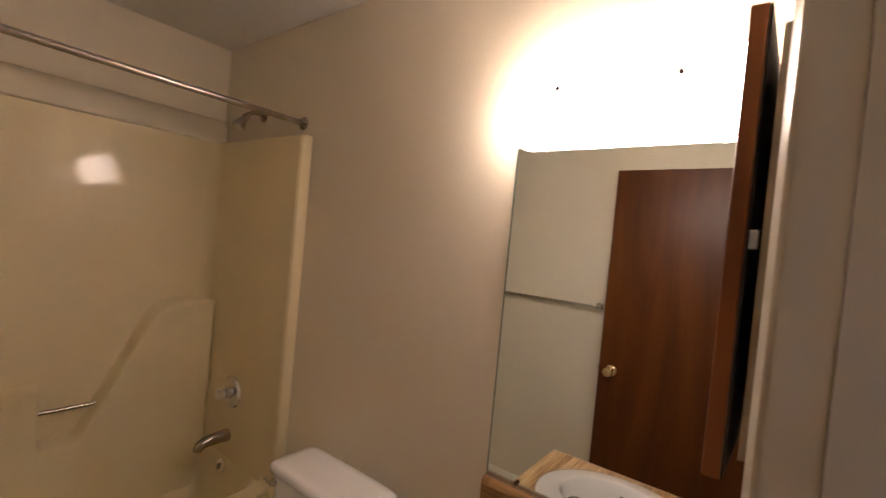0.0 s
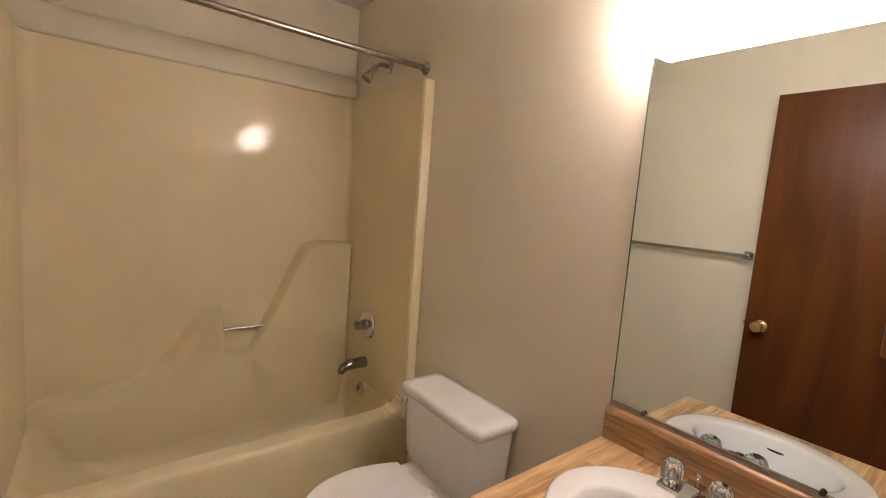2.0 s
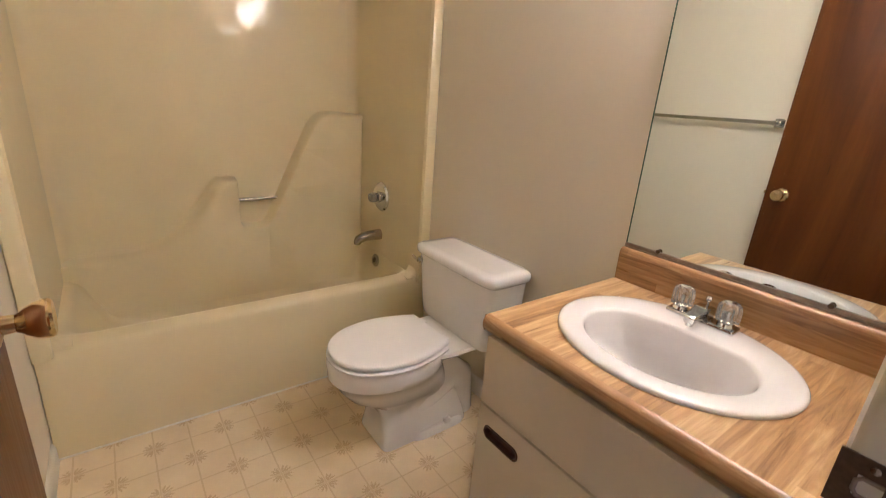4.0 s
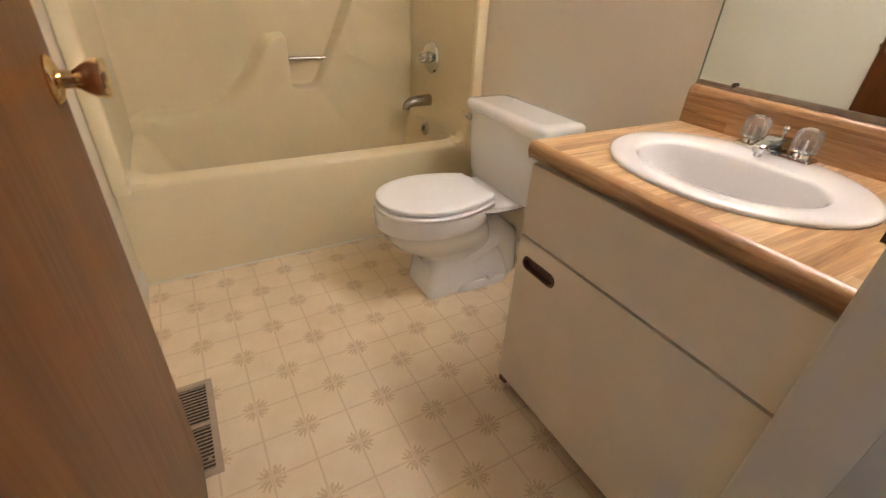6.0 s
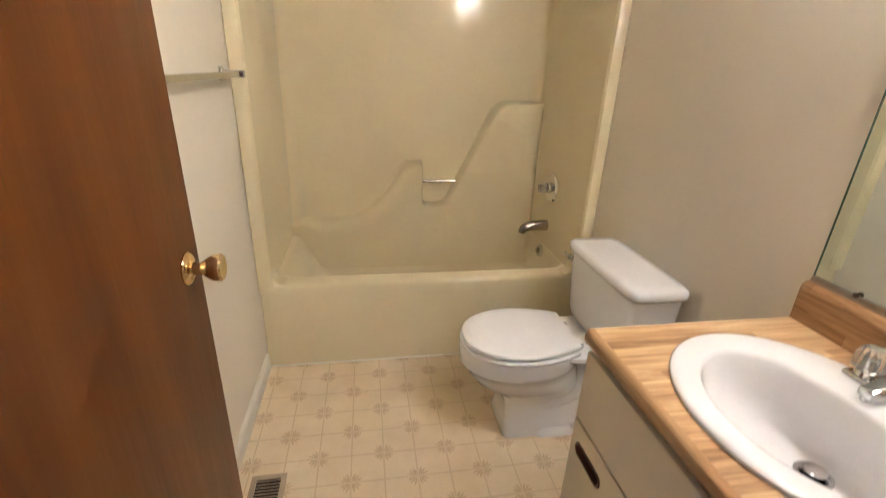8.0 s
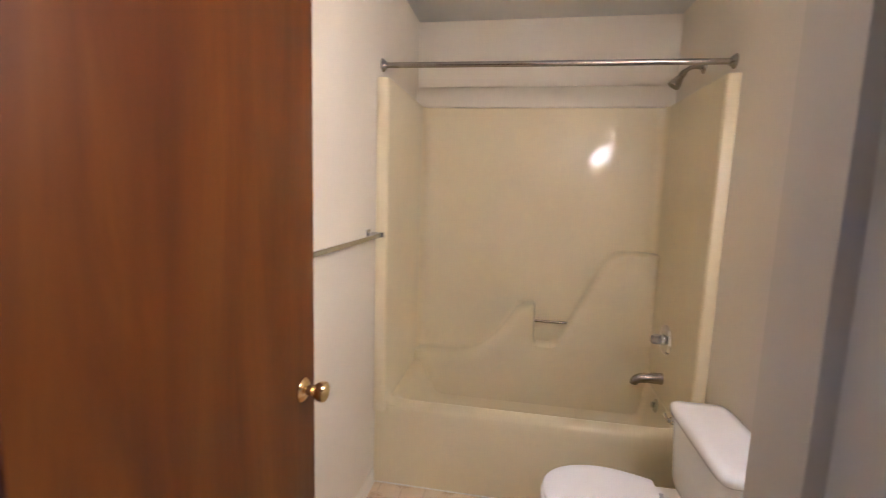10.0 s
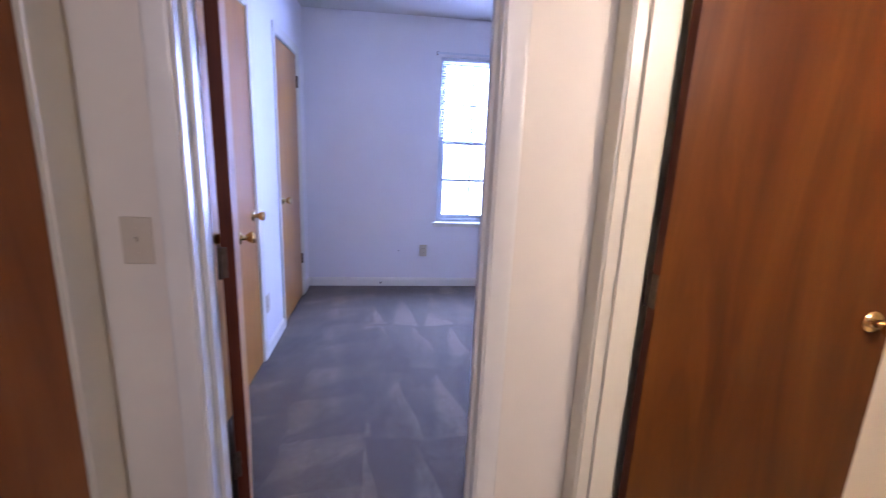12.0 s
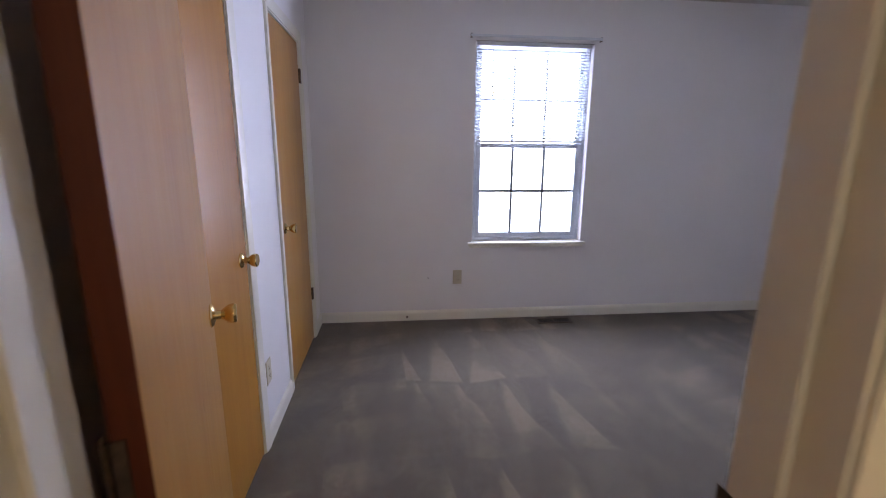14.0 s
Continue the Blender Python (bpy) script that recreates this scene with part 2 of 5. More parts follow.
def clear(name, col=(0.97, 0.98, 0.97), rough=0.02, ior=1.49, trans=1.0):
    m, nt, b, pos = nodes_of(name)
    b.inputs["Base Color"].default_value = (*col, 1)
    b.inputs["Transmission Weight"].default_value = trans
    b.inputs["Roughness"].default_value, b.inputs["IOR"].default_value = rough, ior
    return m


M_WALL = plain("wall_paint", (0.715, 0.648, 0.515), 0.5, var=0.03, scale=2.2, bscale=140, bstr=0.10)
M_BEDWALL = plain("bedroom_paint", (0.76, 0.735, 0.72), 0.55, var=0.03, scale=2.0, bscale=140, bstr=0.10)
M_CEIL = plain("ceiling_paint", (0.62, 0.60, 0.55), 0.7, var=0.03, scale=3, bscale=70, bstr=0.2)
M_TRIM = plain("trim_paint", (0.745, 0.71, 0.605), 0.3, var=0.03, scale=8, bscale=60, bstr=0.03, coat=0.2)
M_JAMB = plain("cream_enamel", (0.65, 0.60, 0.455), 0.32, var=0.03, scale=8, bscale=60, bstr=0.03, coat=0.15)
M_TUB = gelcoat("almond_fibreglass", (0.732, 0.634, 0.398), 0.34)
M_TUBIN = plain("almond_fibreglass_worn", (0.722, 0.624, 0.39), 0.34, var=0.05, scale=3, bscale=60, bstr=0.03)
M_CERAMIC = plain("white_china", (0.88, 0.87, 0.86), 0.1, var=0.02, scale=4, bscale=30, bstr=0.004, coat=0.5)
M_SINK = plain("bone_china", (0.77, 0.745, 0.73), 0.12, var=0.02, scale=4, bscale=30, bstr=0.004, coat=0.4)
M_SEAT = plain("seat_plastic", (0.90, 0.89, 0.89), 0.2, var=0.02, scale=6, bstr=0.005)
M_VANITY = plain("cream_laminate", (0.76, 0.675, 0.50), 0.33, var=0.05, scale=6, bscale=90, bstr=0.02)
M_CHROME = plain("chrome", (0.64, 0.64, 0.64), 0.1, metal=1.0, var=0.08, scale=40, bstr=0.0)
M_STEEL = plain("brushed_steel", (0.38, 0.345, 0.305), 0.24, metal=1.0, var=0.12, scale=30, bscale=300, bstr=0.03)
M_BRASS = plain("polished_brass", (0.80, 0.62, 0.32), 0.13, metal=1.0, var=0.12, scale=60, bstr=0.01)
M_CHANNEL = plain("dull_channel", (0.30, 0.24, 0.18), 0.4, metal=0.6, var=0.2, scale=50)
M_BRONZE = plain("aged_bronze", (0.11, 0.075, 0.05), 0.4, metal=0.8, var=0.3, scale=80, bstr=0.05)
M_DARK = plain("dark_gap", (0.018, 0.014, 0.012), 0.8, var=0.2)
M_PULL = plain("brown_plastic", (0.085, 0.035, 0.018), 0.35, var=0.2, scale=40)
M_PLATE = plain("ivory_plastic", (0.55, 0.475, 0.34), 0.35, var=0.04, scale=20, bstr=0.01)
M_VENT = plain("taupe_enamel", (0.40, 0.31, 0.22), 0.38, metal=0.2, var=0.08, scale=30)
# White vinyl toned down so the frame reads as shaded against the glare.
M_VINYLFRAME = plain("window_vinyl", (0.48, 0.52, 0.56), 0.35, var=0.03, scale=10, bstr=0.01)
# Darker copy of that vinyl: the muntins' backlit shade is in the colour.
M_MUNTIN = plain("backlit_muntin_vinyl", (0.34, 0.38, 0.41), 0.4, var=0.03, scale=10, bstr=0.01)
M_SLAT = plain("blind_slat", (0.62, 0.64, 0.66), 0.4, var=0.03, scale=10, bstr=0.0)
M_CAULK = plain("caulk", (0.80, 0.77, 0.68), 0.5, var=0.1, scale=60, bscale=120, bstr=0.2)
M_MIRROR = plain("mirror_silver", (0.80, 0.87, 0.86), 0.015, metal=1.0, var=0.01, bstr=0.0, rvar=0.0)
M_MIREDGE = plain("mirror_edge", (0.12, 0.17, 0.13), 0.2, var=0.2, scale=30)
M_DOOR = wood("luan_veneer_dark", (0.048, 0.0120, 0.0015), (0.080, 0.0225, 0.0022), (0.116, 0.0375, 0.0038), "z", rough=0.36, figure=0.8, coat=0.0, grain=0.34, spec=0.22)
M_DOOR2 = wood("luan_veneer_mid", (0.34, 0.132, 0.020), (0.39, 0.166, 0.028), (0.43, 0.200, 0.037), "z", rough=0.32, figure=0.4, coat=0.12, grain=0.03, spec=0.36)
M_DOOREDGE = wood("mahogany_edge", (0.050, 0.010, 0.004), (0.085, 0.018, 0.006), (0.115, 0.028, 0.009), "z", rough=0.55, coat=0.0)
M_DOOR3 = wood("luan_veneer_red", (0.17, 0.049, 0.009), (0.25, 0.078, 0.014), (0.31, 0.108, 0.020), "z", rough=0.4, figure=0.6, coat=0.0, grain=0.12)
M_CABWOOD = wood("stained_cabinet_wood", (0.13, 0.042, 0.014), (0.22, 0.08, 0.026), (0.30, 0.12, 0.042), "z", rough=0.35)
M_CABINSIDE = plain("cabinet_tan", (0.52, 0.43, 0.30), 0.45, var=0.06, scale=20)
M_TOP = laminate("blockboard_top", "y")
M_SPLASH = laminate("blockboard_splash", "x")
M_VINYL = vinyl("sheet_vinyl")
M_CARPET = carpet_mat("cut_pile_carpet")
M_ACRYLIC = clear("clear_acrylic", (0.93, 0.94, 0.93), 0.06, 1.35, 0.82)
M_PANE = clear("window_glass", (0.96, 0.99, 0.98), 0.0, 1.02)
M_SHADE = glow("lit_frosted_glass", (1.0, 0.80, 0.51), SHADE_GLOW)
M_BULB = glow("lit_bulb", (1.0, 0.80, 0.50), BULB_GLOW)
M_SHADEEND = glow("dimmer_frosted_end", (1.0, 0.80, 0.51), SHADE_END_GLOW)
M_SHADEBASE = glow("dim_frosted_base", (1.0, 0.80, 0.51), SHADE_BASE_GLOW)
M_OUT = glow("overcast_glare", (0.86, 0.93, 1.0), 5.5)
M_BARK = plain("far_branch", (0.20, 0.19, 0.17), 0.9, var=0.3)


# ---------------------------------------------------------------- mesh helpers
def finish(bm, smooth=35):
    bmesh.ops.recalc_face_normals(bm, faces=bm.faces)
    bm.normal_update()
    for f in bm.faces:
        near = [g.calc_area() for e in f.edges for g in e.link_faces if g is not f]
        f.smooth = (not near or f.calc_area() < 5 * (sum(near) / len(near))) and any(e.calc_face_angle(3.2) < radians(smooth) for e in f.edges)
    lim = radians(smooth)
    for e in bm.edges:
        e.smooth = not (len(e.link_faces) == 2 and e.calc_face_angle(0) > lim)


def mesh_ob(name, bm, mat, smooth=35):
    finish(bm, smooth)
    me = bpy.data.meshes.new(name)
    bm.to_mesh(me)
    bm.free()
    for m in mat if isinstance(mat, (list, tuple)) else (mat,):
        me.materials.append(m)
    return new(name, me)


def part(name, bm, material, parent, label="", smooth=35):
    """Links a bmesh, given in world places, as one mesh under a thing or a part."""
    ob = mesh_ob(name, bm, material, smooth)
    ob.parent = parent
    ob.matrix_parent_inverse = chain(parent).inverted()
    if label:
        ob["label"] = label
    return ob


def chain(ob):
    m = Matrix()
    while ob is not None:
        m = ob.matrix_parent_inverse @ ob.matrix_basis @ m if ob.parent else ob.matrix_basis @ m
        ob = ob.parent
    return m


def thing(name, place, label, category, group=""):
    ob = new(name)
    ob.empty_display_size = 0.05
    ob.matrix_basis = Matrix.Translation(place)
    return tagged(ob, label, category, group)


def structure(name, bm, mat, label, category="", smooth=35):
    return tagged(mesh_ob(name, bm, mat, smooth), label, category or name.split("_")[0], kind="structure")


def box(bm, x0, x1, y0, y1, z0, z1, bev=0.0, seg=2):
    made = bmesh.ops.create_cube(bm, size=1.0, matrix=Matrix.Translation(((x0 + x1) / 2, (y0 + y1) / 2, (z0 + z1) / 2)) @ Matrix.Diagonal((abs(x1 - x0), abs(y1 - y0), abs(z1 - z0), 1)))
    if bev:
        es = list({e for v in made["verts"] for e in v.link_edges})
        bmesh.ops.bevel(bm, geom=es, offset=bev, segments=seg, profile=0.5, affect="EDGES", clamp_overlap=True)
    return bm


def boxes(*rows, bev=0.0):
    bm = bmesh.new()
    for r in rows:
        box(bm, *r, bev=bev)
    return bm


def loft(bm, rings, cap0=True, cap1=True, closed=True):
    vs = [[bm.verts.new(p) for p in ring] for ring in rings]
    n = len(rings[0])
    for a, b in zip(vs, vs[1:]):
        for i in range(n if closed else n - 1):
            j = (i + 1) % n
            bm.faces.new((a[i], a[j], b[j], b[i]))
    if cap0:
        bm.faces.new(vs[0][::-1])
    if cap1:
        bm.faces.new(vs[-1])
    return bm


def oval(cx, cy, z, rx, front, back, power=2.0, n=40):
    """A ring round (cx, cy): front is the reach towards -y, back towards +y."""
    out = []
    for i in range(n):
        a = 2 * math.pi * i / n
        c, s = math.cos(a), math.sin(a)
        x = abs(c) ** (2 / power) * (1 if c >= 0 else -1)
        y = abs(s) ** (2 / power) * (1 if s >= 0 else -1)
        out.append((cx + rx * x, cy + (back if y > 0 else front) * y, z))
    return out


def lathe(bm, profile, m, n=28):
    """Turns (radius, height) pairs about the z axis of m."""
    rings = [[m @ Vector((r * math.cos(2 * math.pi * i / n), r * math.sin(2 * math.pi * i / n), h)) for i in range(n)] for r, h in profile]
    return loft(bm, rings)


def tube(bm, pts, r, n=14):
    pts = [Vector(p) for p in pts]
    rings = []
    up = None
    for i, p in enumerate(pts):
        d = (pts[min(i + 1, len(pts) - 1)] - pts[max(i - 1, 0)]).normalized()
        side = up if up is not None else (Vector((0, 0, 1)) if abs(d.z) < 0.9 else Vector((1, 0, 0)))
        side = (side - d * side.dot(d)).normalized()
        up = side
        o = d.cross(side)
        rr = r[i] if isinstance(r, (list, tuple)) else r
        rings.append([p + rr * (math.cos(2 * math.pi * k / n) * side + math.sin(2 * math.pi * k / n) * o) for k in range(n)])
    return loft(bm, rings)


def prism(bm, outline, to3, depth0, depth1, bev=0.0, seg=3, front_only=True):
    """Extrudes a 2D outline between two depths; the edges at depth1 are rounded."""
    a = [bm.verts.new(to3(u, v, depth0)) for u, v in outline]
    b = [bm.verts.new(to3(u, v, depth1)) for u, v in outline]
    n = len(outline)
    bm.faces.new(a[::-1])
    top = bm.faces.new(b)
    for i in range(n):
        j = (i + 1) % n
        bm.faces.new((a[i], a[j], b[j], b[i]))
    if bev:
        bmesh.ops.bevel(bm, geom=list(top.edges), offset=bev, segments=seg, profile=0.5, affect="EDGES", clamp_overlap=True)
    return bm


def smoothed(pts, rounds=3):
    """Rounds a closed outline by cutting corners."""
    for _ in range(rounds):
        out = []
        for i, p in enumerate(pts):
            q = pts[(i + 1) % len(pts)]
            out += [(0.75 * p[0] + 0.25 * q[0], 0.75 * p[1] + 0.25 * q[1]), (0.25 * p[0] + 0.75 * q[0], 0.25 * p[1] + 0.75 * q[1])]
        pts = out
    return pts


def aim(place, way):
    """A matrix at place whose z axis points along way."""
    return Matrix.Translation(place) @ Vector(way).to_track_quat("Z", "Y").to_matrix().to_4x4()


# ---------------------------------------------------------------- plan
BX0, BX1, BY0, BY1 = -2.345, 0.10, 0.0, 1.485      # bathroom inside
CEIL = 2.465
HX0, HX1 = 0.208, 1.45                              # hall inside
HY0, HY1 = 0.04, 2.9
RX0, RX1, RY0, RY1 = -2.6, 1.515, -3.05, -0.085    # bedroom inside
DJ0, DJ1, DTOP = 0.110, 0.828, 2.04                 # bathroom doorway
EJ0, EJ1 = 0.498, 1.229                             # bedroom doorway
FJ0, FJ1 = 0.163, 0.90                              # hall cupboard doorway
GJ = ((-1.487, -0.73), (-2.76, -2.075))               # bedroom closet doorways
WX0, WX1, WZ0, WZ1 = -0.575, 0.312, 0.650, 2.145       # window
J = 0.018                                           # jamb board thickness

# walls
structure("wall_bath_west", boxes((BX0 - 0.12, BX0, RY1, BY1 + 0.12, 0, CEIL)), M_WALL, "plain off-white painted wall behind the tub", "wall")
structure("wall_bath_north", boxes((BX0, BX1, BY1, BY1 + 0.12, 0, CEIL)), M_WALL, "off-white painted wall behind toilet and vanity", "wall")
structure("wall_bath_south", boxes((BX0, BX1, RY1, BY0, 0, CEIL)), M_WALL, "off-white painted wall with the towel bar", "wall")
structure("wall_bath_door", boxes((BX1, HX0, RY1, DJ0 - J, 0, CEIL), (BX1, HX0, DJ1 + J, HY1, 0, CEIL), (BX1, HX0, DJ0 - J, DJ1 + J, DTOP + J, CEIL)), M_WALL, "off-white wall with the bathroom doorway through it", "wall")
structure("wall_bedroom_north", boxes((HX0, EJ0 - J, RY1, HY0, 0, CEIL), (EJ1 + J, RX1 + 0.12, RY1, HY0, 0, CEIL), (EJ0 - J, EJ1 + J, RY1, HY0, DTOP + J, CEIL)), M_WALL, "off-white wall with the bedroom doorway through it", "wall")
structure("wall_hall_east", boxes((HX1, HX1 + 0.12, HY0, FJ0 - J, 0, CEIL), (HX1, HX1 + 0.12, FJ1 + J, HY1, 0, CEIL), (HX1, HX1 + 0.12, FJ0 - J, FJ1 + J, DTOP + J, CEIL), (HX1 + 0.12, HX1 + 0.16, HY0, HY1, 0, CEIL)), M_WALL, "off-white hall wall with a cupboard door", "wall")
structure("wall_hall_north", boxes((BX1, HX0 + 0.05, HY1, HY1 + 0.12, 0, CEIL), (HX1 - 0.05, HX1 + 0.16, HY1, HY1 + 0.12, 0, CEIL), (HX0 + 0.05, HX1 - 0.05, HY1, HY1 + 0.12, 2.16, CEIL), (BX1, HX1 + 0.16, HY1 + 0.12, HY1 + 0.15, 0, CEIL)), M_WALL, "plain wall with an opening at the end of the hall", "wall")
e_rows = []
ys = [RY1, GJ[0][1] + J, GJ[0][0] - J, GJ[1][1] + J, GJ[1][0] - J, RY0]
for a, b in ((0, 1), (2, 3), (4, 5)):
    e_rows.append((RX1, RX1 + 0.12, ys[b], ys[a], 0, CEIL))
for a, b in ((1, 2), (3, 4)):
    e_rows.append((RX1, RX1 + 0.12, ys[b], ys[a], DTOP + J, CEIL))
e_rows.append((RX1 + 0.12, RX1 + 0.16, RY0, RY1, 0, CEIL))
structure("wall_bedroom_east", boxes(*e_rows), M_BEDWALL, "white bedroom wall with two closet doors", "wall")
structure("wall_bedroom_south", boxes((RX0 - 0.12, WX0, RY0 - 0.13, RY0, 0, CEIL), (WX1, RX1 + 0.16, RY0 - 0.13, RY0, 0, CEIL), (WX0, WX1, RY0 - 0.13, RY0, 0, WZ0), (WX0, WX1, RY0 - 0.13, RY0, WZ1, CEIL)), M_BEDWALL, "white bedroom wall with a window through it", "wall")
structure("wall_bedroom_west", boxes((RX0 - 0.12, RX0, RY0, RY1, 0, CEIL)), M_BEDWALL, "plain white bedroom wall", "wall")
structure("wall_bedroom_north_far", boxes((RX0 - 0.12, BX0 - 0.12, RY1, RY1 + 0.12, 0, CEIL)), M_BEDWALL, "plain white bedroom wall", "wall")

# ceilings and floors
structure("ceiling_bath", boxes((BX0 - 0.12, BX1, BY0, BY1 + 0.12, CEIL, CEIL + 0.1)), M_CEIL, "plain off-white bathroom ceiling", "ceiling")
structure("ceiling_hall", boxes((BX1, HX1 + 0.16, BY0, HY1 + 0.12, CEIL, CEIL + 0.1)), M_CEIL, "plain off-white hall ceiling", "ceiling")
structure("ceiling_bedroom", boxes((RX0 - 0.12, RX1 + 0.16, RY0 - 0.13, BY0, CEIL, CEIL + 0.1)), M_CEIL, "plain off-white bedroom ceiling", "ceiling")
structure("floor_bath", boxes((BX0, 0.165, BY0, BY1, -0.06, 0)), M_VINYL, "cream sheet vinyl printed with a grid and leaf sprigs", "floor")
structure("floor_carpet", boxes((RX0, RX1 + 0.16, RY0, RY1, -0.06, 0.018), (HX0, RX1 + 0.16, RY1, HY0, -0.06, 0.018), (0.165, HX1 + 0.16, HY0, HY1, -0.06, 0.018)), M_CARPET, "taupe cut-pile carpet with vacuum strokes", "floor")


# ---------------------------------------------------------------- trim
def casing_row(a, b, top, flat, w=0.058, t=0.014, reveal=0.006):
    """Boxes of a door casing in (along, z, depth); flat(u, z, d) gives the place."""
    a, b, top = a - reveal, b + reveal, top + reveal
    bm = bmesh.new()
    profile = [(0.0, 0.004), (0.0015, 0.0068), (0.004, 0.0075), (0.006, 0.0066), (0.008, 0.0076), (0.3 * w, 0.0096), (0.6 * w, 0.0122), (0.8 * w, t - 0.0004), (0.9 * w, t), (0.96 * w, t - 0.0012), (w - 0.0004, t - 0.0045), (w, 0.0), (0.0, 0.0)]
    for path in ([(a, 0.0, -1, 0), (a, top, -1, 1), (b, top, 1, 1), (b, 0.0, 1, 0)],):
        rings = [[flat(u + du * p, z + dz * p, d) for p, d in profile] for u, z, du, dz in path]
        loft(bm, rings)
    return bm


def jamb_boards(name, bm, label, mat):
    return structure(name, bm, mat, label, "door frame")


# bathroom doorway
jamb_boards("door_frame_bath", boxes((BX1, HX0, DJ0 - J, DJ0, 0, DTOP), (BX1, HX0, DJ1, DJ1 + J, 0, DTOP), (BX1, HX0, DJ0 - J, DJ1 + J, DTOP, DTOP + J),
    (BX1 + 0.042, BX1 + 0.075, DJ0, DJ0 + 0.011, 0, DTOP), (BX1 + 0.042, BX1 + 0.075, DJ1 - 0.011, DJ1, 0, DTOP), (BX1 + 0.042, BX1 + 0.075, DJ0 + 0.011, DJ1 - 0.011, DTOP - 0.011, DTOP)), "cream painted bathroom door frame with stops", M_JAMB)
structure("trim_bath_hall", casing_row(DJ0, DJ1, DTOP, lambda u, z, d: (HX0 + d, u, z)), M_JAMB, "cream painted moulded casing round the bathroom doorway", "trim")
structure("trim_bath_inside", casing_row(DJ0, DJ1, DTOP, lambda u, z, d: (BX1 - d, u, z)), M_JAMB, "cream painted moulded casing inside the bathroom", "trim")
# bedroom doorway
jamb_boards("door_frame_bedroom", boxes((EJ0 - J, EJ0, RY1, HY0, 0, DTOP), (EJ1, EJ1 + J, RY1, HY0, 0, DTOP), (EJ0 - J, EJ1 + J, RY1, HY0, DTOP, DTOP + J),
    (EJ0, EJ0 + 0.011, RY1 + 0.042, RY1 + 0.075, 0, DTOP), (EJ1 - 0.011, EJ1, RY1 + 0.042, RY1 + 0.075, 0, DTOP), (EJ0 + 0.011, EJ1 - 0.011, RY1 + 0.042, RY1 + 0.075, DTOP - 0.011, DTOP)), "cream painted bedroom door frame with stops", M_TRIM)
structure("trim_bedroom_hall", casing_row(EJ0, EJ1, DTOP, lambda u, z, d: (u, HY0 + d, z)), M_TRIM, "cream painted moulded casing round the bedroom doorway", "trim")
structure("trim_bedroom_inside", casing_row(EJ0, EJ1, DTOP, lambda u, z, d: (u, RY1 - d, z)), M_TRIM, "cream painted moulded casing inside the bedroom", "trim")
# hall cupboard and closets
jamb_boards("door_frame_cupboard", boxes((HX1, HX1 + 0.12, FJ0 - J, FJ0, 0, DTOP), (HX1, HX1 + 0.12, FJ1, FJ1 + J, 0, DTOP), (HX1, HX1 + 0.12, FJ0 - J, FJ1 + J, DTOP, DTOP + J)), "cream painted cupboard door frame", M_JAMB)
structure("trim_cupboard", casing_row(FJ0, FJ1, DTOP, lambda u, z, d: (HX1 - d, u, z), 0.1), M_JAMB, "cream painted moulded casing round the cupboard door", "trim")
for k, (a, b) in enumerate(GJ):
    jamb_boards(f"door_frame_closet_{k + 1}", boxes((RX1, RX1 + 0.12, a - J, a, 0, DTOP), (RX1, RX1 + 0.12, b, b + J, 0, DTOP), (RX1, RX1 + 0.12, a - J, b + J, DTOP, DTOP + J)), "white painted closet door frame", M_TRIM)
    structure(f"trim_closet_{k + 1}", casing_row(a, b, DTOP, lambda u, z, d: (RX1 - d, u, z)), M_TRIM, "white painted moulded casing round a closet door", "trim")


def baseboard(name, p, q, normal, base=0.0, h=0.083, t=0.012, label="white painted baseboard with a rounded top"):
    """A skirting from p to q on the floor, its back on the wall."""
    p, q, n = Vector((*p, base)), Vector((*q, base)), Vector((*normal, 0.0))
    prof = [(0, 0), (t, 0), (t, h * 0.72), (t * 0.75, h * 0.88), (t * 0.35, h * 0.97), (0, h)]
    bm = bmesh.new()
    loft(bm, [[e + n * d + Vector((0, 0, z)) for d, z in prof] for e in (p, q)])
    return structure(name, bm, M_TRIM, label, "baseboard")


CW = 0.064
baseboard("baseboard_bath_south", (-1.545, BY0), (BX1, BY0), (0, 1))
baseboard("baseboard_bath_north", (-1.545, BY1), (-0.535, BY1), (0, -1))
baseboard("baseboard_bedroom_south", (RX0 + 0.012, RY0), (RX1 - 0.012, RY0), (0, 1), 0.018)
baseboard("baseboard_bedroom_east_1", (RX1, GJ[1][1] + CW), (RX1, GJ[0][0] - CW), (-1, 0), 0.018)
baseboard("baseboard_bedroom_east_2", (RX1, RY0), (RX1, GJ[1][0] - CW), (-1, 0), 0.018)
baseboard("baseboard_bedroom_east_3", (RX1, GJ[0][1] + CW), (RX1, RY1), (-1, 0), 0.018)
baseboard("baseboard_bedroom_west", (RX0, RY0), (RX0, RY1), (1, 0), 0.018)
baseboard("baseboard_hall_south", (HX0 + 0.013, HY0), (EJ0 - CW, HY0), (0, 1), 0.018)
baseboard("baseboard_hall_south_2", (EJ1 + CW, HY0), (HX1, HY0), (0, 1), 0.018)
baseboard("baseboard_hall_east", (HX1, FJ1 + CW), (HX1, HY1), (-1, 0), 0.018)
baseboard("baseboard_hall_west", (HX0, DJ1 + CW), (HX0, HY1), (1, 0), 0.018)
structure("trim_threshold", boxes((0.150, 0.190, DJ0 + 0.002, DJ1 - 0.002, 0.0005, 0.021), bev=0.002), M_STEEL, "thin metal strip between vinyl and carpet", "threshold")

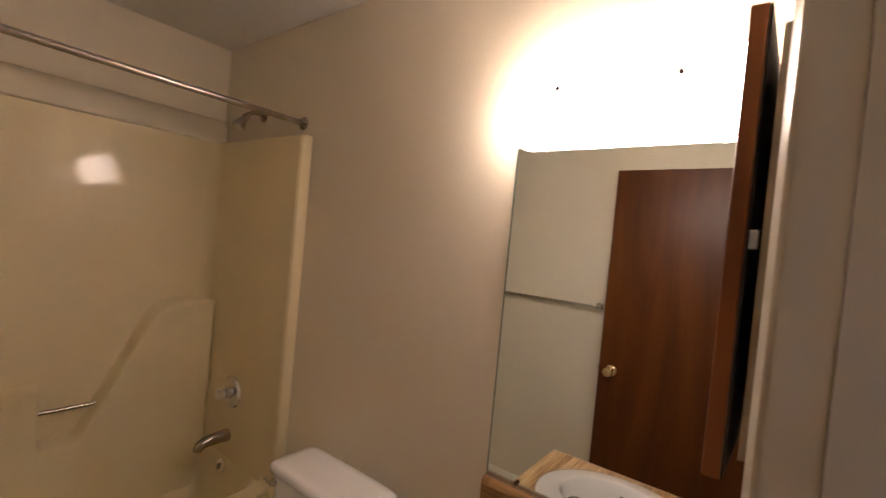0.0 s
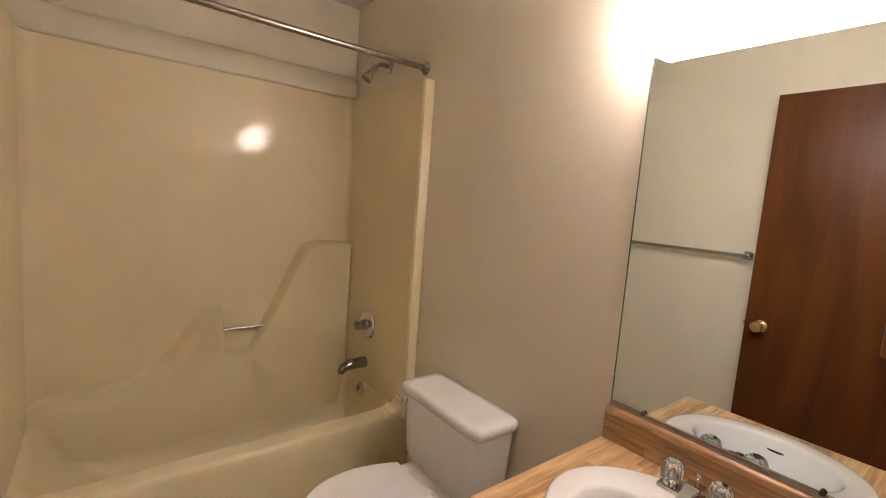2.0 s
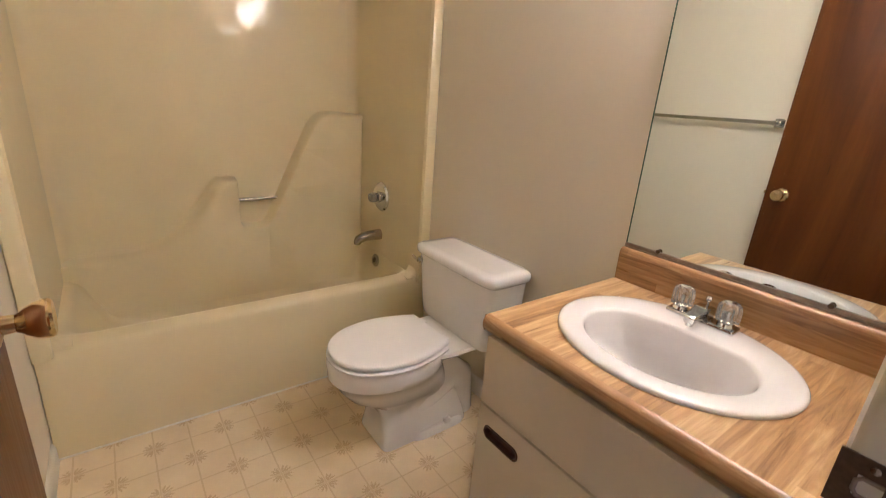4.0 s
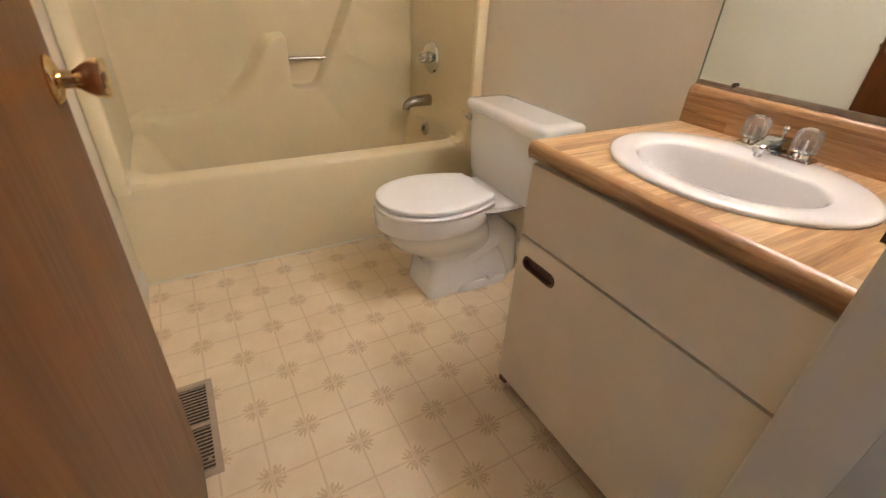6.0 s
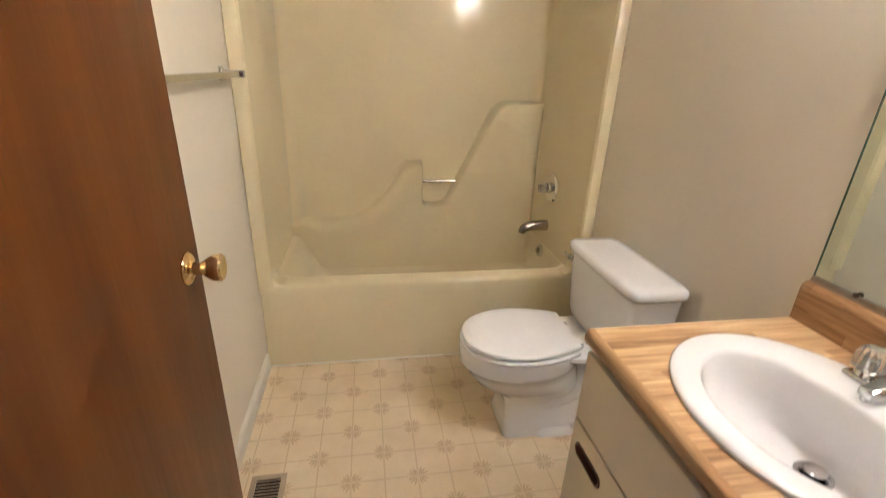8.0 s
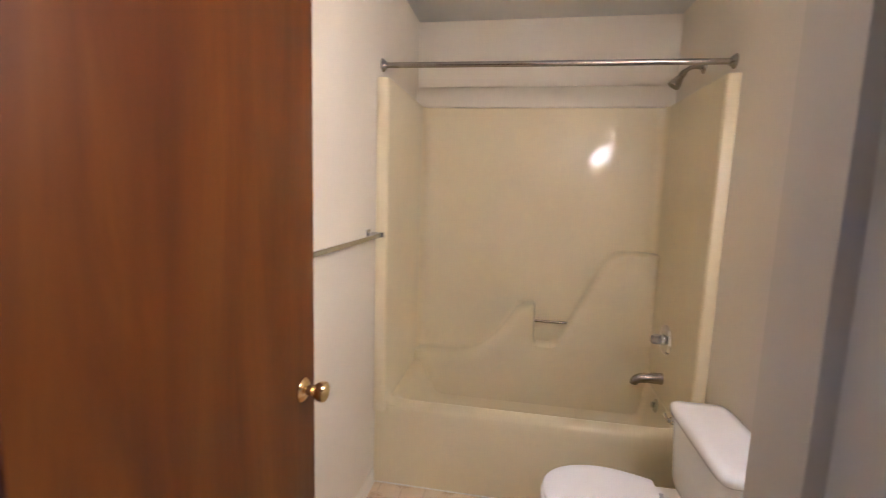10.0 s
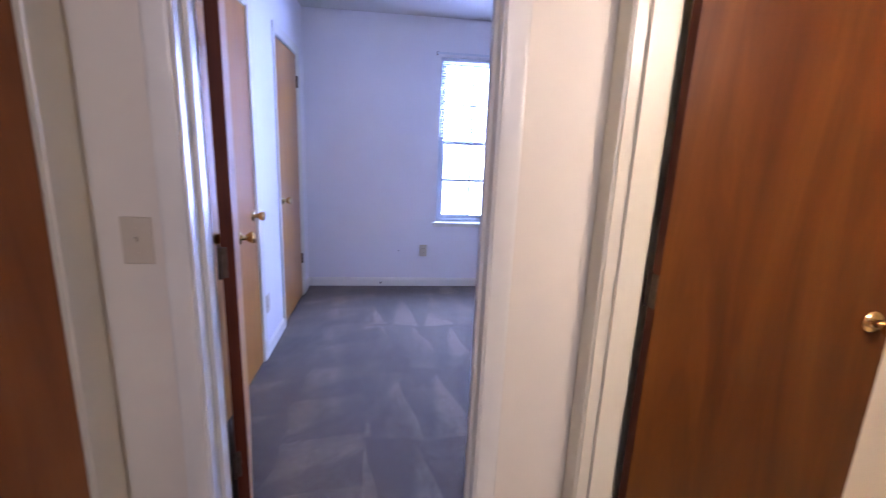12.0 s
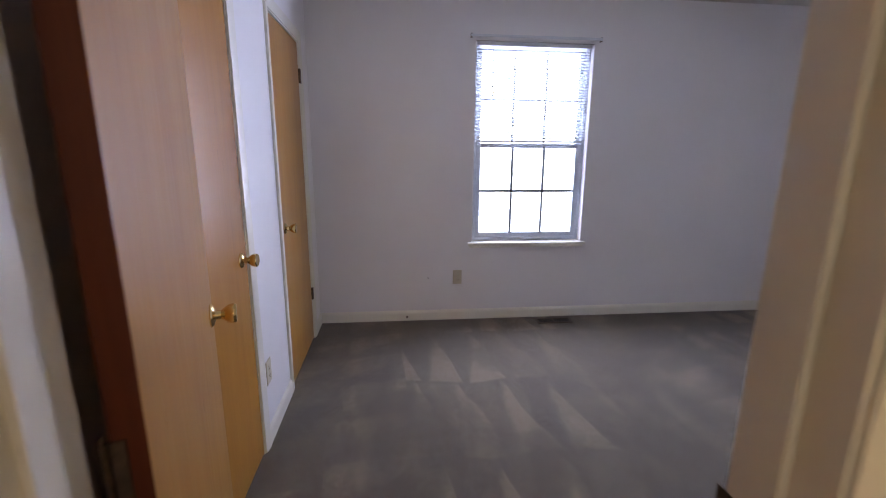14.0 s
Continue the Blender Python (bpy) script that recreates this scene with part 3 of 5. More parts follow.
# ---------------------------------------------------------------- doors
def knob_on(parent, place, way, mat=None):
    """A tulip knob on its rose, pointing along way."""
    m = aim(place, way)
    rose = part("knob_rose", lathe(bmesh.new(), [(0.031, 0.0), (0.031, 0.003), (0.027, 0.008), (0.018, 0.011), (0.0125, 0.013), (0.0115, 0.028)], m), mat or M_BRASS, parent, "polished brass rose")
    part("knob", lathe(bmesh.new(), [(0.012, 0.026), (0.014, 0.030), (0.019, 0.036), (0.0245, 0.045), (0.0265, 0.054), (0.026, 0.060), (0.023, 0.0635), (0.012, 0.0625), (0.004, 0.062)], m), mat or M_BRASS, rose)
    return rose


def hinge_on(parent, m, z, y0, y1, pin):
    """A butt hinge: a leaf on the door's edge and a knuckle at local height z."""
    bm = boxes((-0.003, 0.0005, y0, y1, z, z + 0.089), bev=0.0006)
    lathe(bm, [(0.0055, z - 0.002), (0.0055, z + 0.091)], Matrix.Translation((-0.004, pin, 0)), 12)
    lathe(bm, [(0.003, z + 0.091), (0.0045, z + 0.095), (0.002, z + 0.099)], Matrix.Translation((-0.004, pin, 0)), 10)
    bm.transform(m)
    part("hinge", bm, M_BRONZE, parent, "aged brass hinge")


def slab_door(name, m, width, height, mats, label, y0, y1, knob_x, knob_sides, knob_z, hinges=(0.18, 0.98, 1.78), flip=False):
    """A flush door in local x (from the hinge), y (thickness), z; m sets it in its doorway."""
    root = new(name)
    root.empty_display_size = 0.05
    root.matrix_basis = m
    tagged(root, label, "door")
    bm = boxes((0, width, y0, y1, 0.026, height), bev=0.0012)
    finish(bm)
    for f in bm.faces:
        f.material_index = 0 if abs(f.normal.y) > 0.7 else 1
    bm.transform(m)
    part("panel", bm, mats, root)
    for s in knob_sides:
        y = y0 if s < 0 else y1
        knob_on(root, m @ Vector((knob_x, y, knob_z)), m.to_3x3() @ Vector((0, s, 0)))
    bm = boxes((width - 0.0008, width + 0.0012, (y0 + y1) / 2 - 0.012, (y0 + y1) / 2 + 0.012, knob_z - 0.028, knob_z + 0.028))
    box(bm, width, width + 0.011, (y0 + y1) / 2 - 0.006, (y0 + y1) / 2 + 0.006, knob_z - 0.009, knob_z + 0.009, 0.003)
    bm.transform(m)
    part("latch", bm, M_BRASS, root, "brass latch plate")
    for z in hinges:
        hinge_on(root, m, z, *((0.020, 0.036, 0.040) if flip else (-0.038, -0.010, -0.003)))
    return root


def hung(x, y, heading):
    """A door's matrix: hinge at (x, y), the door running along heading (degrees from +x)."""
    return pose(x, y, 0, 0, 0, heading)


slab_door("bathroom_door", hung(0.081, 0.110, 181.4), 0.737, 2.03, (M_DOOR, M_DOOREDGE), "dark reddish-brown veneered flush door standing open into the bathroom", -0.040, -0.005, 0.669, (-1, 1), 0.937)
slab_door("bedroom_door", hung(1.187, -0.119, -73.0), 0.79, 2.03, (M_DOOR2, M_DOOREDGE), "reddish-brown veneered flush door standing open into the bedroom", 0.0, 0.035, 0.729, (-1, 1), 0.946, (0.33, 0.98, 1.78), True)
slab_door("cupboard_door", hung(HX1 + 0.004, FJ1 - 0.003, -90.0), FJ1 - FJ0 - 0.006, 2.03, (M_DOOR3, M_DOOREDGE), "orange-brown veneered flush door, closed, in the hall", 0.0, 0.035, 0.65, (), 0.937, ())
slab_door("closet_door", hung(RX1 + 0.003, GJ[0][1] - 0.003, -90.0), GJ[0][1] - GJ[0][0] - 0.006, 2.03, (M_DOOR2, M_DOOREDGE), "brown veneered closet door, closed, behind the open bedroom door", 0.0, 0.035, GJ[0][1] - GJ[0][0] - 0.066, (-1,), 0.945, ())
far_closet = slab_door("closet_door", hung(RX1 + 0.003, GJ[1][0] + 0.003, 90.0), GJ[1][1] - GJ[1][0] - 0.006, 2.03, (M_DOOR2, M_DOOREDGE), "brown veneered closet door, closed, with dark hinges", -0.035, 0.0, GJ[1][1] - GJ[1][0] - 0.066, (1,), 0.945, ())
for o in bpy.data.objects:
    if o.name.startswith("closet_door") and o.parent is None:
        tagged(o, group="bedroom closet doors")
for z in (0.36, 1.83):
    bm = boxes((RX1 - 0.010, RX1 + 0.004, GJ[1][0] - 0.020, GJ[1][0] + 0.004, z - 0.045, z + 0.045), bev=0.002)
    part("hinge", bm, M_BRONZE, far_closet, "dark bronze hinge")


def strike(parent, bm, label):
    return part("strike_plate", bm, M_BRONZE, parent, label)


bath_strike = strike(bpy.data.objects["door_frame_bath"], boxes((BX1 - 0.012, BX1 + 0.036, DJ1 - 0.0015, DJ1 + 0.001, 0.887, 0.907), (BX1 - 0.012, BX1 + 0.036, DJ1 - 0.0015, DJ1 + 0.001, 0.931, 0.951), (BX1 - 0.012, BX1 + 0.006, DJ1 - 0.0015, DJ1 + 0.001, 0.907, 0.931), (BX1 + 0.026, BX1 + 0.036, DJ1 - 0.0015, DJ1 + 0.001, 0.907, 0.931)), "dark bronze strike plate")
for z in (0.896, 0.942):
    part("screw", lathe(bmesh.new(), [(0.0045, 0), (0.004, 0.001), (0.001, 0.0015)], aim((BX1 + 0.016, DJ1 - 0.0015, z), (0, -1, 0)), 12), M_STEEL, bath_strike, "steel screw")
part("lip", tube(bmesh.new(), [(BX1 + 0.026, DJ1 - 0.002, 0.909), (BX1 + 0.010, DJ1 - 0.002, 0.909), (BX1 + 0.006, DJ1 - 0.002, 0.914), (BX1 + 0.006, DJ1 - 0.002, 0.924), (BX1 + 0.010, DJ1 - 0.002, 0.929), (BX1 + 0.026, DJ1 - 0.002, 0.929)], 0.0022), M_CHANNEL, bath_strike)
strike(bpy.data.objects["door_frame_bedroom"], boxes((EJ0 - 0.001, EJ0 + 0.0015, RY1 - 0.012, RY1 + 0.036, 0.905, 0.925), (EJ0 - 0.001, EJ0 + 0.0015, RY1 - 0.012, RY1 + 0.036, 0.949, 0.969), (EJ0 - 0.001, EJ0 + 0.0015, RY1 - 0.012, RY1 + 0.006, 0.925, 0.949), (EJ0 - 0.001, EJ0 + 0.0015, RY1 + 0.026, RY1 + 0.036, 0.925, 0.949)), "dark bronze strike plate")

# ---------------------------------------------------------------- tub and shower
TX0, TX1 = -2.343, -1.548
tub = thing("bathtub", (-1.95, 0.74, 0), "almond fibreglass tub and shower surround in one piece", "bathtub")
bm = bmesh.new()
prof = [(-1.560, 0.0), (-1.562, 0.20), (-1.569, 0.34), (-1.573, 0.384), (-1.578, 0.396), (-1.590, 0.404), (-1.640, 0.407), (-1.640, 0.37), (-1.60, 0.34), (-1.60, 0.0)]
loft(bm, [[(x, y, z) for x, z in prof] for y in (0.004, 1.481)])
part("apron", bm, M_TUB, tub)
cx, cy = -1.955, 0.742
rings = [oval(cx, cy, 0.405, 0.335, 0.700, 0.700, 40, 96), oval(cx + 0.012, cy, 0.407, 0.304, 0.680, 0.6885, 18, 96), oval(cx + 0.012, cy, 0.4055, 0.294, 0.670, 0.6880, 16, 96), oval(cx + 0.012, cy, 0.400, 0.285, 0.660, 0.6870, 14, 96), oval(cx + 0.012, cy, 0.389, 0.279, 0.648, 0.6850, 12, 96),
         oval(cx + 0.012, cy, 0.370, 0.276, 0.640, 0.682, 10, 96), oval(cx + 0.010, cy, 0.22, 0.252, 0.575, 0.6785, 12, 96), oval(cx + 0.008, cy, 0.12, 0.230, 0.475, 0.662, 9, 96), oval(cx, cy, 0.085, 0.195, 0.42, 0.565, 4, 96), oval(cx, cy, 0.080, 0.10, 0.2, 0.3, 3, 96)]
part("basin", loft(bmesh.new(), rings, cap0=False), M_TUBIN, tub, smooth=60)


def corner_arc(px, py, r, a0, a1, n=8):
    return [(px + r * math.cos(radians(a0 + (a1 - a0) * i / n)), py + r * math.sin(radians(a0 + (a1 - a0) * i / n))) for i in range(n + 1)]


for name, y0, w in (("rim_fillet", 1.433, -1), ("rim_fillet", 0.054, 1)):
    sec = [(0.0, 0.398), (0.0, 0.452), (0.004, 0.436), (0.011, 0.422), (0.021, 0.413), (0.036, 0.4085), (0.05, 0.4074), (0.05, 0.398)]
    part(name, loft(bmesh.new(), [[(x, y0 + w * d, 0.40 + (z - 0.40) * k) for d, z in sec] for x, k in ((-1.648, 1.0), (-1.60, 1.0), (-1.585, 0.86), (-1.576, 0.5))]), M_TUB, tub, smooth=60)

SX, SYS, SYN, SR = -2.29, 0.055, 1.432, 0.05
outline = [(TX1 - 0.004, 0.002), (TX1, 0.006), (TX1, SYS - 0.02), (TX1 - 0.006, SYS - 0.006), (TX1 - 0.02, SYS)]
outline += corner_arc(SX + SR, SYS + SR, SR, 270, 180) + corner_arc(SX + SR, SYN - SR, SR, 180, 90)
outline += [(TX1 - 0.02, SYN), (TX1 - 0.006, SYN + 0.006), (TX1, SYN + 0.02), (TX1, BY1 - 0.006), (TX1 - 0.004, BY1 - 0.002), (TX0, BY1 - 0.002), (TX0, 0.002)]
bm = bmesh.new()
prism(bm, outline, lambda u, v, d: (u, v, d), 0.38, 1.952, 0.006, 2)
for v in bm.verts:
    if v.co.x < -2.2:
        v.co.x += (1.952 - v.co.z) * 0.018
part("surround_panel", bm, M_TUB, tub)
low = [(0.08, 0.2), (0.042, 0.2), (0.042, 0.22), (0.042, 0.44), (0.06, 0.452), (0.14, 0.458), (0.24, 0.452), (0.36, 0.462), (0.46, 0.50), (0.55, 0.575), (0.62, 0.67), (0.67, 0.755), (0.71, 0.79), (0.775, 0.797), (0.787, 0.79), (0.789, 0.70), (0.789, 0.58), (0.795, 0.553), (0.82, 0.545), (0.89, 0.545), (0.925, 0.56),
       (0.955, 0.62), (1.0, 0.715), (1.09, 0.90), (1.155, 1.035), (1.19, 1.095), (1.235, 1.128), (1.30, 1.135), (1.43, 1.135), (1.446, 1.135), (1.446, 1.12), (1.446, 0.22), (1.446, 0.2), (1.42, 0.2)]
low = [(u if u < 0.06 or u > 1.43 else 0.3 + (u - 0.3) * 0.975, v if v < 0.4 else 1.47 + (v - 1.47) * 0.975) for u, v in low]
low = smoothed(low, 2)
bm = bmesh.new()
def ledge_round(u):
    """How far the edge's rounding runs in over the face: a long slope at the low end, tight at the post."""
    marks = ((0.05, 0.005), (0.10, 0.008), (0.20, 0.06), (0.30, 0.09), (0.52, 0.09), (0.70, 0.03), (0.76, 0.011), (0.83, 0.012), (0.92, 0.016), (1.34, 0.018), (1.40, 0.008), (1.43, 0.006))
    for (a, wa), (b, wb) in zip(marks, marks[1:]):
        if u <= b:
            return wa + (wb - wa) * max(0.0, (u - a) / (b - a))
    return 0.03


def ledge_ring(x, k):
    out = []
    for i, (u, v) in enumerate(low):
        (ua, va), (ub, vb) = low[i - 1], low[(i + 1) % len(low)]
        du, dv = ub - ua, vb - va
        ln = math.hypot(du, dv) or 1.0
        w = k * ledge_round(u) * min(1.0, max(0.0, (v - 0.3) / 0.1))
        out.append((x, u + w * dv / ln, v - w * du / ln))
    return out


def fillet_ring(x, w):
    """The ledge's outline pushed out by w, where it runs up into the panel behind."""
    out = []
    for i, (u, v) in enumerate(low):
        (ua, va), (ub, vb) = low[i - 1], low[(i + 1) % len(low)]
        ln = math.hypot(ub - ua, vb - va) or 1.0
        k = w * min(1.0, max(0.0, (v - 0.3) / 0.1)) * min(1.0, max(0.0, (1.40 - u) / 0.1)) * min(1.0, max(0.0, (u - 0.06) / 0.1)) * (0.3 if u > 0.7 else 1.0)
        out.append((x, u - k * (vb - va) / ln, v + k * (ub - ua) / ln))
    return out


ring_set = [fillet_ring(-2.295, 0.030), fillet_ring(-2.278, 0.026), fillet_ring(-2.266, 0.014), fillet_ring(-2.256, 0.005), ledge_ring(-2.244, 0.0)]
for step in range(1, 8):
    turn = radians(90 * step / 7)
    ring_set.append(ledge_ring(-2.244 + 0.064 * math.sin(turn), 1 - math.cos(turn)))
loft(bm, ring_set, False, False)
bmesh.ops.triangle_fill(bm, edges=[e for e in bm.edges if all(abs(v.co.x + 2.18) < 1e-4 for v in e.verts)], normal=(1, 0, 0), use_beauty=True)
part("moulded_ledge", bm, M_TUB, tub)
part("drain_strainer", lathe(bmesh.new(), [(0.03, 0.082), (0.03, 0.085), (0.024, 0.087), (0.01, 0.086)], Matrix.Translation((-1.95, 1.22, 0))), M_CHROME, tub, "chrome drain")
part("screw_cap", lathe(bmesh.new(), [(0.007, 0), (0.006, 0.003), (0.002, 0.004)], aim((-2.181, 1.30, 0.72), (1, 0, 0)), 12), M_TUB, tub)
part("screw_cap", lathe(bmesh.new(), [(0.007, 0), (0.006, 0.003), (0.002, 0.004)], aim((-2.286, 1.35, 1.16), (1, 0, 0)), 12), M_TUB, tub)

structure("trim_tub_floor", boxes((-1.5585, -1.553, 0.004, 1.48, 0.0004, 0.007), bev=0.002), M_CAULK, "bead of white caulk along the foot of the tub", "trim")
bm = bmesh.new()
loft(bm, [[(x, y, z) for x, z in ((-2.343, 1.954), (-2.292, 1.954), (-2.285, 1.957), (-2.282, 1.964), (-2.283, 1.985), (-2.288, 2.02), (-2.298, 2.052), (-2.316, 2.075), (-2.343, 2.085))] for y in (0.003, 1.470)])
structure("trim_ledge", bm, M_WALL, "white painted rounded ledge above the tub surround", "trim", smooth=60)

bar = thing("grab_bar", (-2.25, 0.89, 0.70), "short stainless grab bar in the surround's moulded notch", "grab bar")
part("bar", tube(bmesh.new(), [(-2.24, 0.780, 0.70), (-2.24, 0.90, 0.70), (-2.24, 1.02, 0.70)], 0.0085), M_STEEL, bar)

valve = thing("shower_valve", (-1.945, 1.43, 0.735), "round chrome shower valve with a clear acrylic knob", "valve")
part("escutcheon", lathe(bmesh.new(), [(0.078, -0.001), (0.078, 0.003), (0.070, 0.012), (0.045, 0.017), (0.030, 0.018), (0.028, 0.030), (0.02, 0.032)], aim((-1.945, 1.432, 0.735), (0, -1, 0)), 40), M_CHROME, valve)


def fluted(bm, m, r, h, lobes=8, n=64, taper=0.9, deep=0.10):
    rings = []
    for k, hh in ((0.72, 0.0), (0.94, 0.06), (1.0, 0.2), (1.0 * taper + 0.06, 0.7), (0.9 * taper + 0.04, 0.88), (0.66, 1.0)):
        rings.append([m @ Vector((r * k * (1 - deep + deep * math.cos(lobes * 2 * math.pi * i / n)) * math.cos(2 * math.pi * i / n), r * k * (1 - deep + deep * math.cos(lobes * 2 * math.pi * i / n)) * math.sin(2 * math.pi * i / n), h * hh)) for i in range(n)])
    return loft(bm, rings)


hub = part("knob", fluted(bmesh.new(), aim((-1.945, 1.400, 0.735), (0, -1, 0)), 0.027, 0.042), M_ACRYLIC, valve, "clear acrylic knob")
part("knob_stem", lathe(bmesh.new(), [(0.010, 0), (0.010, 0.030), (0.013, 0.031), (0.013, 0.040), (0.005, 0.041)], aim((-1.945, 1.404, 0.735), (0, -1, 0)), 16), M_CHROME, hub)

spout = thing("tub_spout", (-1.955, 1.43, 0.52), "chrome tub spout on the surround wall", "tub spout")
part("body", tube(bmesh.new(), [(-1.955, 1.433, 0.522), (-1.955, 1.40, 0.522), (-1.955, 1.36, 0.521), (-1.955, 1.325, 0.516), (-1.955, 1.303, 0.505), (-1.955, 1.296, 0.492), (-1.955, 1.295, 0.482)], [0.030, 0.029, 0.027, 0.025, 0.023, 0.020, 0.018], 20), M_STEEL, spout)
OV = (-1.968, 1.418, 0.366)
over = thing("overflow_plate", OV, "round chrome overflow plate with a lever", "overflow plate")
part("plate", lathe(bmesh.new(), [(0.036, -0.001), (0.036, 0.003), (0.030, 0.008), (0.012, 0.010)], aim(OV, (0, -1, 0.1)), 28), M_CHROME, over)
part("lever", boxes((OV[0] - 0.004, OV[0] + 0.004, OV[1] - 0.024, OV[1] - 0.008, OV[2] - 0.01, OV[2] + 0.02), bev=0.002), M_CHROME, over)

sh = thing("wall_shower", (-1.96, 1.485, 2.08), "steel wall shower with a bent arm and small head", "shower")
part("wall_flange", lathe(bmesh.new(), [(0.030, 0), (0.029, 0.004), (0.018, 0.012), (0.011, 0.014)], aim((-1.96, 1.485, 2.078), (0, -1, 0))), M_STEEL, sh)
part("arm", tube(bmesh.new(), [(-1.96, 1.48, 2.078), (-1.96, 1.45, 2.082), (-1.96, 1.425, 2.079), (-1.96, 1.405, 2.066), (-1.96, 1.392, 2.05)], 0.0105), M_STEEL, sh)
part("head", lathe(bmesh.new(), [(0.012, -0.01), (0.016, 0.0), (0.017, 0.012), (0.014, 0.02), (0.019, 0.03), (0.027, 0.055), (0.029, 0.072), (0.027, 0.076), (0.01, 0.074)], aim((-1.96, 1.396, 2.055), (0, -0.55, -0.83))), M_STEEL, sh)

rod = thing("shower_rod", (-1.63, 0.74, 2.02), "straight stainless shower curtain rod between two walls", "shower rod")
part("rod", tube(bmesh.new(), [(-1.63, 0.002, 2.022), (-1.63, 0.74, 2.018), (-1.63, 1.483, 2.015)], 0.0125, 18), M_STEEL, rod)
for y, w, z in ((0.0, 1, 2.022), (1.485, -1, 2.015)):
    part("flange", lathe(bmesh.new(), [(0.030, 0.0), (0.030, 0.004), (0.022, 0.012), (0.017, 0.02), (0.013, 0.021)], aim((-1.63, y, z), (0, w, 0))), M_STEEL, rod)

# ---------------------------------------------------------------- toilet
toilet = thing("toilet", (-1.11, 1.15, 0), "white china close-coupled toilet with closed lid", "toilet")
tx = -1.108
rings = [oval(tx, 1.14, 0.0000, 0.104, 0.185, 0.20, 12, 56), oval(tx, 1.14, 0.0116, 0.105, 0.187, 0.20, 12, 56), oval(tx, 1.14, 0.0581, 0.097, 0.18, 0.19, 10, 56), oval(tx, 1.13, 0.1258, 0.086, 0.168, 0.18, 7, 56), oval(tx, 1.11, 0.1597, 0.085, 0.16, 0.185, 3.4, 56), oval(tx, 1.08, 0.1888, 0.100, 0.175, 0.20, 2.6, 56),
         oval(tx, 1.05, 0.2226, 0.130, 0.20, 0.21, 2.25, 56), oval(tx, 1.03, 0.2662, 0.148, 0.212, 0.215, 2.15, 56), oval(tx, 1.02, 0.3001, 0.156, 0.217, 0.215, 2.1, 56), oval(tx, 1.015, 0.3078, 0.167, 0.225, 0.215, 2.1, 56), oval(tx, 1.015, 0.3272, 0.169, 0.226, 0.215, 2.1, 56), oval(tx, 1.015, 0.3349, 0.169, 0.227, 0.215, 2.1, 56), oval(tx, 1.015, 0.3659, 0.171, 0.228, 0.22, 2.1, 56), oval(tx, 1.015, 0.3736, 0.166, 0.224, 0.21, 2.1, 56)]
part("bowl", loft(bmesh.new(), rings), M_CERAMIC, toilet, smooth=50)
bm = bmesh.new()
loft(bm, [oval(tx, 1.36, 0.30, 0.06, 0.12, 0.06, 4, 40), oval(tx, 1.33, 0.325, 0.10, 0.19, 0.10, 4, 40), oval(tx, 1.32, 0.345, 0.138, 0.22, 0.13, 4, 40), oval(tx, 1.32, 0.358, 0.150, 0.23, 0.13, 4, 40), oval(tx, 1.32, 0.3715, 0.146, 0.23, 0.128, 4, 40)])
part("deck", bm, M_CERAMIC, toilet, smooth=50)
part("trapway", tube(bmesh.new(), [(tx, 1.10, 0.10), (tx, 1.20, 0.16), (tx, 1.28, 0.20), (tx, 1.33, 0.16), (tx, 1.34, 0.06), (tx, 1.34, 0.01)], [0.088, 0.092, 0.088, 0.082, 0.082, 0.085], 24), M_CERAMIC, toilet, smooth=60)
for s in (-1, 1):
    part("bolt_cap", lathe(bmesh.new(), [(0.017, 0), (0.017, 0.006), (0.014, 0.018), (0.006, 0.022)], Matrix.Translation((tx + s * 0.100, 1.235, 0.026))), M_CERAMIC, toilet, "white bolt cap")
part("foot", loft(bmesh.new(), [oval(tx, 1.20, 0.0, 0.118, 0.13, 0.13, 6, 40), oval(tx, 1.20, 0.014, 0.117, 0.13, 0.13, 6, 40), oval(tx, 1.20, 0.030, 0.107, 0.12, 0.12, 6, 40), oval(tx, 1.20, 0.036, 0.09, 0.11, 0.11, 6, 40)]), M_CERAMIC, toilet)
bm = bmesh.new()
tw = [(0.203, 1.292, 1.468, 0.374), (0.211, 1.285, 1.470, 0.402), (0.222, 1.280, 1.470, 0.52), (0.232, 1.276, 1.470, 0.640)]
loft(bm, [oval(tx, (a + b) / 2, z, w, (b - a) / 2, (b - a) / 2, 9, 64) for w, a, b, z in tw])
tank = part("tank", bm, M_CERAMIC, toilet, smooth=50)
bm = bmesh.new()
loft(bm, [oval(tx, 1.370, z, w, d, d, 9, 64) for z, w, d in ((0.640, 0.238, 0.100), (0.646, 0.244, 0.106), (0.662, 0.246, 0.108), (0.674, 0.243, 0.105), (0.681, 0.233, 0.096), (0.683, 0.20, 0.07))])
part("tank_lid", bm, M_CERAMIC, toilet, smooth=50)
handle = part("flush_handle", lathe(bmesh.new(), [(0.016, 0), (0.015, 0.006), (0.009, 0.010), (0.009, 0.018)], aim((tx - 0.203, 1.276, 0.612), (0, -1, 0)), 18), M_CHROME, tank, "chrome flush handle")
part("lever", tube(bmesh.new(), [(tx - 0.203, 1.262, 0.612), (tx - 0.218, 1.258, 0.614), (tx - 0.236, 1.256, 0.622)], [0.006, 0.005, 0.006], 10), M_CHROME, handle)


